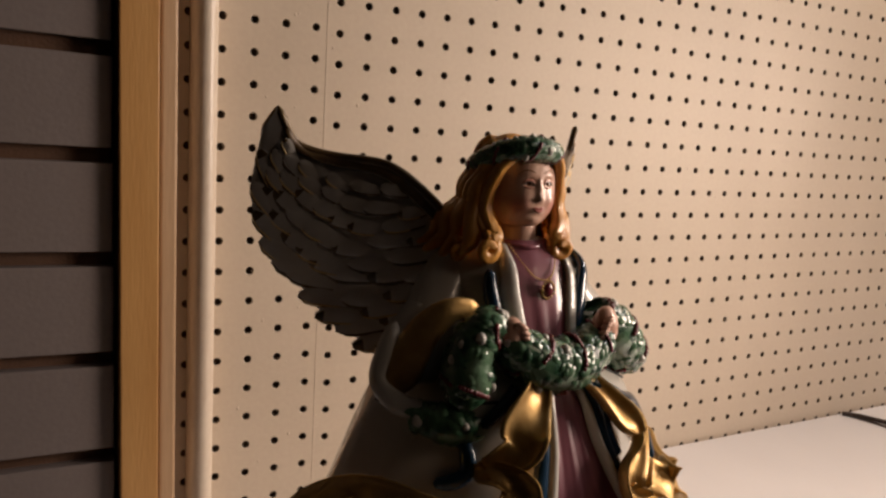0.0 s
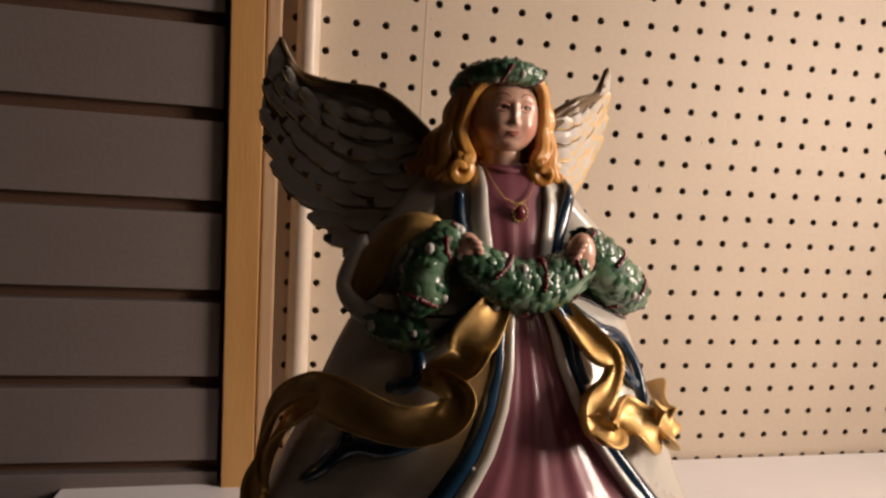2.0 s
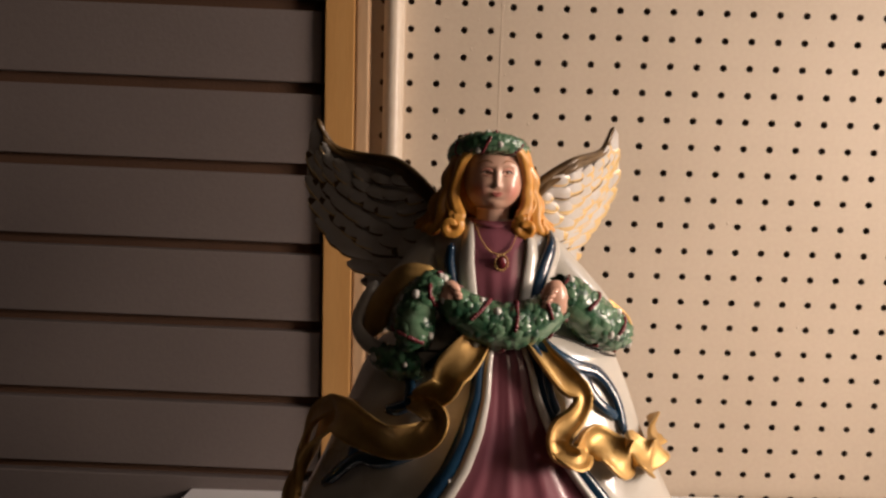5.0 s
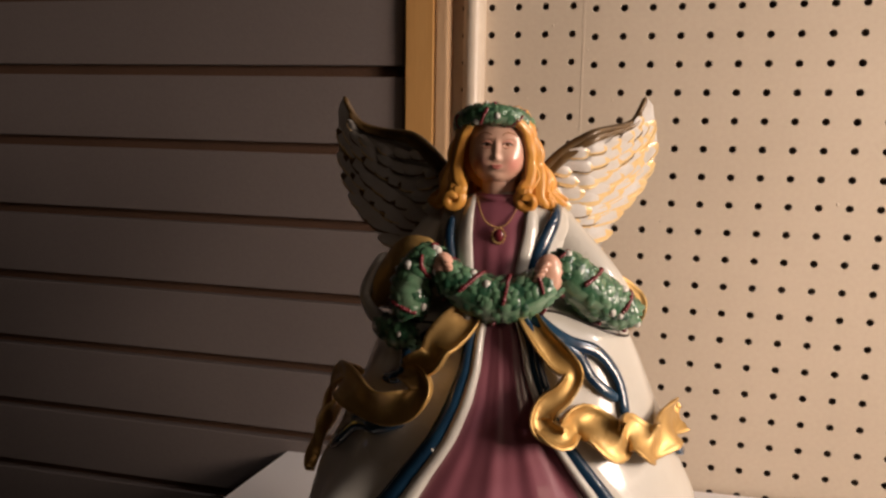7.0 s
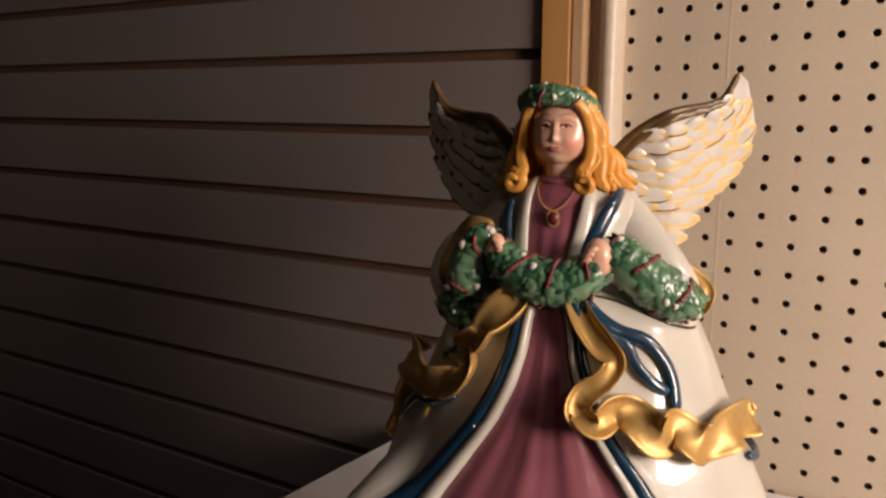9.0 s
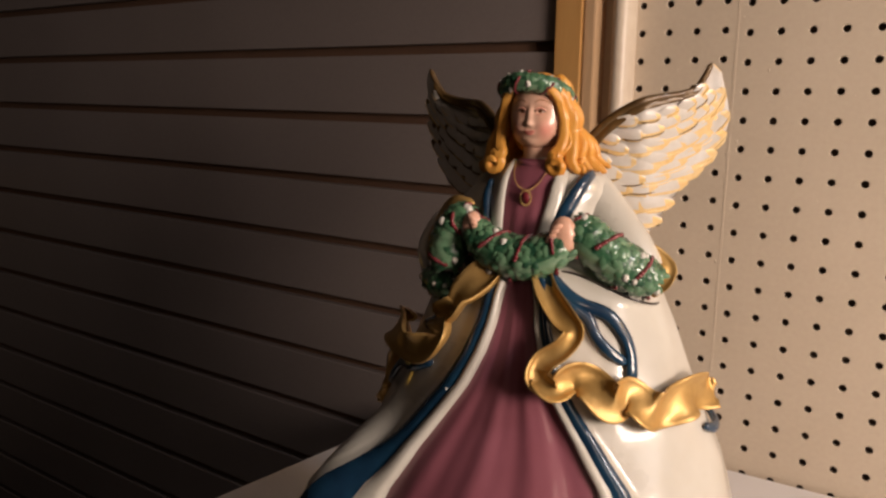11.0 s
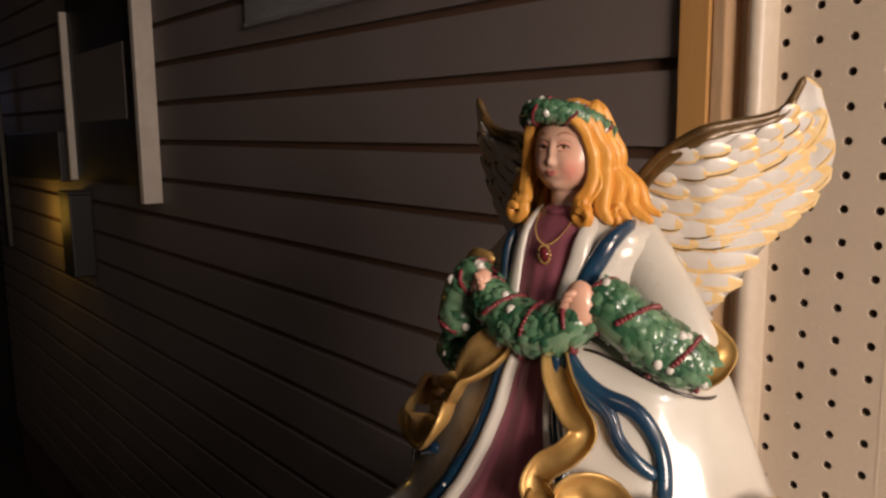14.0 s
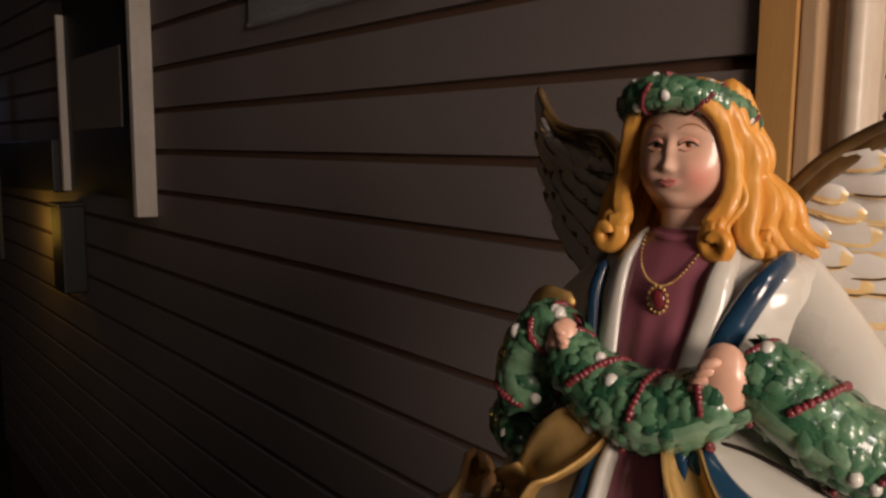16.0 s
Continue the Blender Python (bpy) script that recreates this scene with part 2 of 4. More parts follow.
cord = tagged(part("power_cord", tube([(0.854, -0.014, TOP + 0.0022), (0.861, -0.045, TOP + 0.002), (0.872, -0.095, TOP + 0.002), (0.93, -0.2, TOP + 0.002)], 0.0014, n=18), CORD, smooth=True),
              "very thin dark cord lying on the white table", "cord")

# shallow wall case at the dark end of the slatwall
case = tagged(new("wall_case"), "shallow dark display case with off-white side boards", "display case")
part("side_board", boxed(-1.288, -1.268, -0.0585, -0.0195, 1.112, 1.62, bevel=0.002), WHITE_TRIM, case)
part("side_board", boxed(-1.850, -1.832, -0.042, -0.0195, 1.142, 1.562, bevel=0.002), WHITE_TRIM, case)
part("back_panel", boxed(-1.8315, -1.2885, -0.026, -0.0195, 1.142, 1.62), BLACK, case)
part("card", boxed(-1.775, -1.425, -0.030, -0.0265, 1.287, 1.450), GREY_SHEET, case, "plain grey card inside the case")
part("top_rail", boxed(-1.8315, -1.2885, -0.05, -0.0265, 1.60, 1.62), GROOVE, case)
# dark fittings on the slats at the unlit end
unit_shelf = tagged(new("hanging_rail"), "dark brown hanging rail with an upright on the slatwall", "rail")
part("rail", boxed(-2.88, -1.90, -0.050, -0.0205, 1.135, 1.268, bevel=0.003), BLACK, unit_shelf)
part("upright", boxed(-2.575, -2.530, -0.064, -0.0505, 0.90, 1.45, bevel=0.002), BLACK, unit_shelf)
box_post = tagged(new("bracket_post"), "short dark post hung on the slatwall", "bracket")
part("post", boxed(-1.835, -1.745, -0.075, -0.0205, 0.90, 1.108, bevel=0.004), BLACK, box_post)
part("cap", boxed(-1.84, -1.74, -0.078, -0.0205, 1.1085, 1.116, bevel=0.002), BLACK, box_post)
# clear sign sleeve hung on the slats
sleeve = tagged(new("sign_sleeve"), "clear plastic sign sleeve hung on the slatwall", "sign holder")
part("pane", boxed(-0.848, -0.46, -0.031, -0.0285, 1.419, 1.66, bevel=0.0006), CLEAR, sleeve)
part("bottom_lip", boxed(-0.849, -0.459, -0.034, -0.0205, 1.412, 1.4185, bevel=0.001), CLEAR, sleeve)
part("hook", boxed(-0.72, -0.66, -0.0285, -0.010, 1.60, 1.604), CLEAR, sleeve)

# ---- the angel figurine: glazed porcelain, 0.36 m tall, in millimetres round its own axis ----
IVORY = material("ivory_glaze", (0.59, 0.565, 0.51), 0.28, coat=0.6, second=(0.54, 0.505, 0.445), scale=25, bump=0.0003, bump_scale=90, fine=0.05)
BLUE = material("blue_glaze", (0.013, 0.050, 0.098), 0.22, coat=0.7, second=(0.008, 0.026, 0.058), scale=60, bump=0.0002, bump_scale=150)
PLUM = material("plum_glaze", (0.30, 0.10, 0.135), 0.36, coat=0.35, second=(0.255, 0.08, 0.108), scale=30, stretch=(1, 1, 0.3), bump=0.0003, bump_scale=60, fine=0.1)
GOLD = material("gold_lustre", (0.60, 0.385, 0.145), 0.44, metal=0.6, coat=0.15, second=(0.50, 0.30, 0.09), scale=45, bump=0.0003, bump_scale=180, fine=0.15)
GREEN = material("leaf_green_glaze", (0.032, 0.105, 0.050), 0.26, coat=0.6, second=(0.13, 0.25, 0.14), scale=110, amount=0.7, bump=0.0003, bump_scale=300, fine=0.15)
MINT = material("pale_green_glaze", (0.19, 0.30, 0.19), 0.24, coat=0.6, second=(0.10, 0.21, 0.115), scale=90, bump=0.0003, bump_scale=300)
DEEP = material("dark_green_glaze", (0.012, 0.055, 0.03), 0.28, coat=0.6, second=(0.04, 0.12, 0.06), scale=200, bump=0.0005, bump_scale=500)
RED = material("berry_glaze", (0.20, 0.028, 0.036), 0.25, coat=0.5, second=(0.12, 0.016, 0.022), scale=200)
PETAL = material("white_petal_glaze", (0.60, 0.58, 0.53), 0.3, coat=0.5, second=(0.6, 0.57, 0.52), scale=200)
SKIN = material("flesh_bisque", (0.74, 0.47, 0.35), 0.34, coat=0.35, second=(0.66, 0.36, 0.25), scale=60, fine=0.05)
BLUSH = material("eyelid_tint", (0.66, 0.33, 0.25), 0.34, coat=0.35, second=(0.64, 0.30, 0.22), scale=60, fine=0.05)
HAIR = material("amber_hair_glaze", (0.76, 0.40, 0.085), 0.4, coat=0.22, second=(0.58, 0.23, 0.032), scale=90, stretch=(1, 1, 0.35), amount=0.8, bump=0.0008, bump_scale=240, fine=0.2)
HAIR_DEEP = material("brown_hair_glaze", (0.34, 0.11, 0.015), 0.35, coat=0.4, second=(0.24, 0.07, 0.01), scale=90, bump=0.0006, bump_scale=260)
FEATHER = material("white_feather_glaze", (0.60, 0.58, 0.56), 0.36, coat=0.3, second=(0.52, 0.47, 0.41), scale=70, amount=0.8, bump=0.0003, bump_scale=160, fine=0.06)
GILT = material("gilded_feather_edge", (0.72, 0.47, 0.17), 0.38, metal=0.2, coat=0.25, second=(0.70, 0.55, 0.32), scale=160, amount=0.8, bump=0.0003, bump_scale=300)
# brown upper wing edge; doubles as painted shade on the left feather edges
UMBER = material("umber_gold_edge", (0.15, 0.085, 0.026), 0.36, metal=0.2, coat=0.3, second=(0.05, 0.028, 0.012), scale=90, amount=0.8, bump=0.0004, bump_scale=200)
INK = material("dark_eye_paint", (0.02, 0.012, 0.008), 0.3, coat=0.5)
LIP = material("rose_lip_paint", (0.58, 0.19, 0.16), 0.3, coat=0.4)
# blush sprayed on both cheeks, soft-edged
def spray(mat, places, radius, colour, most):
    nt = mat.node_tree
    bsdf = nt.nodes["Principled BSDF"]
    before = bsdf.inputs["Base Color"].links[0].from_socket
    co = nt.nodes.new("ShaderNodeTexCoord")
    for at in places:
        dist = nt.nodes.new("ShaderNodeVectorMath")
        dist.operation = "DISTANCE"
        dist.inputs[1].default_value = at
        nt.links.new(co.outputs["Object"], dist.inputs[0])
        fade = nt.nodes.new("ShaderNodeMapRange")
        fade.interpolation_type = "SMOOTHSTEP"
        fade.inputs["From Min"].default_value, fade.inputs["From Max"].default_value = 0.0, radius
        fade.inputs["To Min"].default_value, fade.inputs["To Max"].default_value = most, 0.0
        nt.links.new(dist.outputs["Value"], fade.inputs["Value"])
        mix = nt.nodes.new("ShaderNodeMix")
        mix.data_type = "RGBA"
        mix.inputs[7].default_value = (*colour, 1)
        nt.links.new(fade.outputs[0], mix.inputs[0])
        nt.links.new(before, mix.inputs[6])
        before = mix.outputs[2]
    nt.links.new(before, bsdf.inputs["Base Color"])


spray(SKIN, ((0.0100, -0.0235, 0.3205), (-0.0090, -0.0245, 0.3205)), 0.0085, (0.66, 0.22, 0.17), 0.75)
GLAZES = [IVORY, BLUE, PLUM, GOLD, GREEN, DEEP, RED, PETAL, SKIN, BLUSH, HAIR, HAIR_DEEP, FEATHER, GILT, UMBER, INK, LIP, MINT]
iv, bl, pl, go, gr, dg, rd, pt, sk, bs_, ha, hd, fe, gi, um, ink, lp, mi_ = range(len(GLAZES))

AV, AF, AM = [], [], []     # vertices, faces, materials of the one mesh


def sheet(fn, nu, nv, mat, closed=False):
    """A grid of faces from fn(u, v), u and v from 0 to 1; mat is an index or a function of the column and row."""
    b, cols = len(AV), nu if closed else nu + 1
    for i in range(cols):
        for j in range(nv + 1):
            AV.append(tuple(fn(i / nu, j / nv)))
    for i in range(nu):
        for j in range(nv):
            k = (i + 1) % cols
            AF.append((b + i * (nv + 1) + j, b + k * (nv + 1) + j, b + k * (nv + 1) + j + 1, b + i * (nv + 1) + j + 1))
            AM.append(mat(i, j) if callable(mat) else mat)


def smooth_path(pts, n):
    """n + 1 rows along a Catmull-Rom curve through rows of any length."""
    p = np.array(pts, float)
    q = np.vstack([2 * p[0] - p[1], p, 2 * p[-1] - p[-2]])
    out = []
    for k in range(n + 1):
        s = k / n * (len(p) - 1)
        i = min(int(s), len(p) - 2)
        t = s - i
        a, b, c, d = q[i:i + 4]
        out.append(0.5 * (2 * b + (c - a) * t + (2 * a - 5 * b + 4 * c - d) * t * t + (3 * b - a - 3 * c + d) * t ** 3))
    return np.array(out)


def unit(v):
    return v / (np.linalg.norm(v) + 1e-9)


def sweep(rows, mat, normal=None, n=24, ring=10, wave=0.0, waves=6.0, taper=True):
    """A rounded band along rows of (x, y, z, half width, half thickness). normal(p) is the way it faces; wave bends it in and out."""
    c = smooth_path(rows, n)
    p = c[:, :3]
    tan = np.gradient(p, axis=0)
    b = len(AV)
    up = np.array([0.0, -1.0, 0.15])
    for k in range(n + 1):
        nn = np.array(normal(p[k])) if normal else up
        side = unit(np.cross(tan[k], nn))
        nn = unit(np.cross(side, tan[k]))
        w, h = c[k, 3], c[k, 4]
        if taper and k in (0, n):
            w, h = w * 0.35, h * 0.35
        for q in range(ring):
            a = 2 * math.pi * q / ring
            s = math.cos(a)
            lift = wave * math.sin(waves * 2 * math.pi * k / n) * s
            AV.append(tuple(p[k] + side * w * s + nn * (h * math.sin(a) + lift)))
    for k in range(n):
        for q in range(ring):
            r = (q + 1) % ring
            AF.append((b + k * ring + q, b + k * ring + r, b + (k + 1) * ring + r, b + (k + 1) * ring + q))
            AM.append(mat)
    for k in (0, n):
        AF.append(tuple(b + k * ring + q for q in range(ring)))
        AM.append(mat)


def ribbon(rows, mat, normal, n=40, wave=0.0, waves=3.0):
    """A cupped band with rolled rims along rows of (x, y, z, half width, half thickness); normal(p) is the way its hollow faces."""
    c = smooth_path(rows, n)
    p = c[:, :3]
    tan = np.gradient(p, axis=0)
    prof = [(s, 0.30 + 1.35 * s ** 4 - 0.35 * (1 - s * s)) for s in np.linspace(-0.94, 0.94, 11)] + [(1.0, 1.05), (1.0, 0.45)] + \
           [(s, -0.95 + 0.9 * s ** 4) for s in np.linspace(0.9, -0.9, 7)] + [(-1.0, 0.45), (-1.0, 1.05)]
    b, ring = len(AV), len(prof)
    for k in range(n + 1):
        side = unit(np.cross(tan[k], np.array(normal(p[k]))))
        nn = unit(np.cross(side, tan[k]))
        w, h = c[k, 3] * (0.6 if k in (0, n) else 1), c[k, 4]
        for s, q in prof:
            AV.append(tuple(p[k] + side * w * s + nn * (h * q + wave * math.sin(waves * 2 * math.pi * k / n) * s)))
    for k in range(n):
        for q in range(ring):
            r = (q + 1) % ring
            AF.append((b + k * ring + q, b + k * ring + r, b + (k + 1) * ring + r, b + (k + 1) * ring + q))
            AM.append(mat)
    for k in (0, n):
        AF.append(tuple(b + k * ring + q for q in range(ring)))
        AM.append(mat)


def ball(c, r, mat, nu=10, nv=6, turn=0.0):
    """An ellipsoid with radii r round c, turned about the upright axis by degrees."""
    ct, st = math.cos(radians(turn)), math.sin(radians(turn))

    def at(u, v):
        a, e = 2 * math.pi * u, math.pi * (v - 0.5)
        x, y, z = r[0] * math.cos(e) * math.cos(a), r[1] * math.cos(e) * math.sin(a), r[2] * math.sin(e)
        return c[0] + x * ct - y * st, c[1] + x * st + y * ct, c[2] + z
    sheet(at, nu, nv, mat, closed=True)


def leaf(c, along, out, ln, w, mat):
    """A low moulded leaf: a rounded outline, raised to a crease along the middle and sunk at the rim."""
    along, out = unit(np.array(along)), unit(np.array(out))
    side = unit(np.cross(along, out))
    c = np.array(c)
    b = len(AV)
    rim = ((-0.5, 0.0), (-0.3, 0.36), (-0.05, 0.5), (0.22, 0.4), (0.5, 0.0), (0.22, -0.4), (-0.05, -0.5), (-0.3, -0.36))
    for s, t in rim:
        AV.append(tuple(c + along * ln * s + side * w * t - out * (w * 0.10 + ln * 0.35 * s * s)))
    for s, h in ((-0.28, 0.10), (0.0, 0.16), (0.26, 0.11)):
        AV.append(tuple(c + along * ln * s + out * w * (h - 0.3 * s * s)))
    lo, mid, hi = b + 8, b + 9, b + 10
    for f in ((b, b + 1, lo), (b + 1, b + 2, mid, lo), (b + 2, b + 3, hi, mid), (b + 3, b + 4, hi), (b + 4, b + 5, hi), (b + 5, b + 6, mid, hi), (b + 6, b + 7, lo, mid), (b + 7, b, lo)):
        AF.append(f)
        AM.append(mat)


# --- gown: bell of the coat, open in front over the plum skirt ---
GZ = [0, 60, 115, 145, 165, 195, 215, 232, 243, 251]
GA = [144, 131, 114, 106, 96, 83, 75, 67, 52, 32]
GF = [140, 126, 108, 88, 76, 64, 56, 50, 45, 36]
GX = 4.0


def gown(theta, z, off=0.0):
    """A point of the bell: theta in degrees, 90 in front and 180 on the figure's right arm's side; off outwards."""
    a, f = np.interp(z, GZ, GA), np.interp(z, GZ, GF)
    t, theta = radians(theta), theta % 360
    c, s = math.cos(t), math.sin(t)
    low = max(0.0, min(1.0, (172 - z) / 60))
    flare = 1 + 0.30 * low * low * (3 - 2 * low) * math.exp(-((theta - 133) / 9.0) ** 2) + 0.06 * low * math.exp(-((theta - 40) / 12.0) ** 2)
    f = f if s > 0 else f * 0.82
    return np.array((GX + (a * flare + off) * c, -(f * flare + off) * s, z))


def gown_out(p):
    return (p[0] - GX, p[1] * 1.3, 25.0)


EDGE_Z = [0, 60, 100, 123, 147, 165, 184, 201, 217, 237, 252]
EDGE_L = [121, 119, 117.5, 116, 110.5, 105.5, 99, 95.2, 93.3, 93, 93]
EDGE_R = [38, 42, 46, 48, 53, 59.5, 67, 72, 75.5, 77.5, 78]
BAND_L = [24, 20, 17, 14, 11.5, 11, 10, 9.5, 8.5, 8.5, 8.5]
BAND_R = [11, 11, 10.5, 10, 9, 8.4, 7.6, 6.5, 5.5, 5, 5]
# across the border: share of the band, lift, material
BORDER = [(0.0, -5.0, iv), (0.0, 0.3, iv), (0.08, 2.0, iv), (0.24, 2.4, iv), (0.37, 1.6, iv), (0.41, 0.8, bl), (0.50, 2.2, bl), (0.72, 2.8, bl), (0.94, 2.2, bl), (1.0, 0.4, iv)]
COLS = 96


def coat_cols(z):
    l, r = np.interp(z, EDGE_Z, EDGE_L), np.interp(z, EDGE_Z, EDGE_R)
    wl, wr = np.interp(z, EDGE_Z, BAND_L), np.interp(z, EDGE_Z, BAND_R)
    start = [(r - wr * s, h) for s, h, _ in BORDER]
    end = [(l - 360 + wl * s, h) for s, h, _ in BORDER][::-1]
    a0, a1 = start[-1][0], end[0][0]
    mid = [(a0 + (a1 - a0) * k / COLS, 0.0) for k in range(1, COLS)]
    return start + mid + end


NB = len(BORDER)
COAT_N = 2 * NB + COLS - 1


def coat(u, v):
    z = 252 * v
    th, h = coat_cols(z)[round(u * (COAT_N - 1))]
    fold = 2.6 * math.sin(radians(th) * 7 + 0.8 * math.sin(z / 40)) * max(0, 1 - z / 215) * (1 if th < 20 else 0.3)
    return gown(th, z, h + fold + 0.5 * math.sin(radians(th) * 13 + z / 19))


def coat_mat(i, j):
    if i < NB:
        return BORDER[i][2]
    if i >= COAT_N - 1 - NB:
        return BORDER[max(0, COAT_N - 2 - i)][2]
    return iv


sheet(coat, COAT_N - 1, 84, coat_mat)


def skirt(u, v):
    z = 250 * v
    l, r = np.interp(z, EDGE_Z, EDGE_L) + 3, np.interp(z, EDGE_Z, EDGE_R) - 3
    th = r + (l - r) * u
    amp = 1.9 * (1 - z / 250) ** 0.9
    return gown(th, z, -3.0 + amp * math.sin(2 * math.pi * (3.6 * u + 0.15)) + 0.25 * amp * math.sin(2 * math.pi * 8.3 * u + z / 60))


sheet(skirt, 72, 70, pl)
sheet(lambda u, v: gown(360 * u, 0.5, -140 * v * 0.9), 48, 1, iv)      # the foot on the table
# little glaze bump on the border
ball(gown(105, 180, 4), (0.8, 0.8, 0.8), pt, 6, 4)

# --- bodice, shoulders ---
TZ = [236, 248, 262, 275, 285, 293, 299, 304]
TA = [34, 33, 33, 36, 38, 35, 25, 12]
TF = [-44, -41, -37, -33, -29, -26, -22, -19]     # front
TB = [26, 26, 25, 25, 24, 21, 16, 10]             # back
TX = 2.0


def torso(th, z, off=0.0):
    a, f, b = np.interp(z, TZ, TA) + off, -np.interp(z, TZ, TF) + off, np.interp(z, TZ, TB) + off
    c, s = math.cos(radians(th)), math.sin(radians(th))
    return np.array((TX + a * c, -(f if s > 0 else b) * s * (abs(s) ** -0.15 if s else 1), z))


def torso_x(x, z, off=0.0):
    """The point of the front of the bodice at x."""
    a = np.interp(z, TZ, TA)
    return torso(math.degrees(math.acos(max(-0.98, min(0.98, (x - TX) / a)))), z, off)


sheet(lambda u, v: torso(360 * u, 236 + 68 * v), 48, 24, iv, closed=True)
BZ = [236, 250, 263, 275, 288, 297, 304]
BL = [-6, -6.5, -7, -8.5, -9.5, -9, -8]
BR = [13, 12.5, 12, 13, 14, 13.5, 12]
sheet(lambda u, v: torso_x(np.interp(236 + 67 * v, BZ, BL) - 2 + u * (np.interp(236 + 67 * v, BZ, BR) - np.interp(236 + 67 * v, BZ, BL) + 4), 236 + 67 * v,
                           1.4 + 0.5 * math.sin(u * math.pi * 6) * (1 - v)), 20, 22, pl)


def lapel(points, mat, n=22):
    sweep([(*torso_x(x, z, o), w, h) for x, z, o, w, h in points], mat, normal=lambda p: (p[0] * 0.9, p[1], 6), n=n)


lapel([(-10, 246, 2, 4.0, 1.8), (-10.5, 256, 2, 4.6, 2), (-12, 268, 2, 4.8, 2), (-13, 281, 2, 4.4, 2), (-12.5, 292, 2, 3.6, 1.8), (-11, 302, 2, 2.6, 1.5)], iv)
lapel([(-14.5, 246, 3, 3, 2.2), (-16.5, 258, 3.4, 3.2, 2.4), (-19, 271, 3.8, 3.4, 2.6), (-20.5, 281, 4, 3.2, 2.6), (-20, 291, 3.4, 2.4, 2)], bl)
lapel([(16, 247, 2, 3.4, 1.8), (15.5, 257, 2, 3.6, 2), (17, 268, 2, 4.2, 2), (19, 280, 2, 4.4, 2), (19.5, 291, 2, 3.8, 1.8), (17, 302, 2, 2.6, 1.5)], iv)
lapel([(19, 246, 1.6, 3, 1.8), (19.5, 257, 2.2, 3.6, 2.2), (22, 269, 2.6, 4.0, 2.6), (26, 281, 3.0, 4.2, 2.8), (29.5, 291, 3.0, 3.8, 2.6), (30.5, 297, 2.4, 2.6, 2)], bl)

# --- sleeves with gilded lining ---
sweep([(22, 2, 291, 12, 12), (31, 1, 281, 13, 13), (42, -2, 268, 14, 13), (54, -5, 255, 14, 12), (64, -7, 246, 11, 9), (69, -8, 241, 7, 6)], iv, n=20, ring=18)
sweep([(-22, 0, 291, 12, 12), (-31, -3, 281, 13, 13), (-41, -10, 267, 14, 13), (-50, -17, 254, 13, 12), (-56, -22, 243, 9, 7)], iv, n=20, ring=18)
ribbon([(36, -12, 271, 2.5, 1.4), (46, -8.5, 266.5, 4, 1.6), (60, -8.5, 258, 5, 1.8), (70, -6.5, 253, 5.5, 1.8), (76, -7, 248, 5, 1.8), (75.5, -11, 240, 3.5, 1.6), (71, -14, 234, 2, 1.2)], go,
       normal=lambda p: (0.5, -0.6, 0.8), n=36, wave=0.8, waves=2)
sweep([(-42, -12, 270, 13, 10), (-52, -15, 259, 13, 9), (-62, -17, 249, 10, 6), (-71, -17, 241, 3, 2)], iv, normal=lambda p: (-0.6, -0.7, 0.3), n=20, ring=16)
sweep([(-30, -30, 276, 3, 2), (-43, -30, 275, 5.5, 2.2), (-53, -28, 268, 7, 2.2), (-59, -26, 257, 8, 2.2), (-62, -25, 248, 7.5, 2.2), (-67, -22, 242, 5, 2), (-72, -18, 240, 2, 1.4)], go,
      normal=lambda p: (-0.6, -0.8, 0.15), n=32, wave=1.2, waves=2)
sweep([(-62, -16, 268, 3, 3), (-69, -20, 256, 4, 3), (-72, -22, 245, 4, 3), (-66, -28, 237, 5, 2.5), (-56, -36, 234, 4, 2)], iv, normal=lambda p: (-0.8, -0.5, 0.2), n=20)

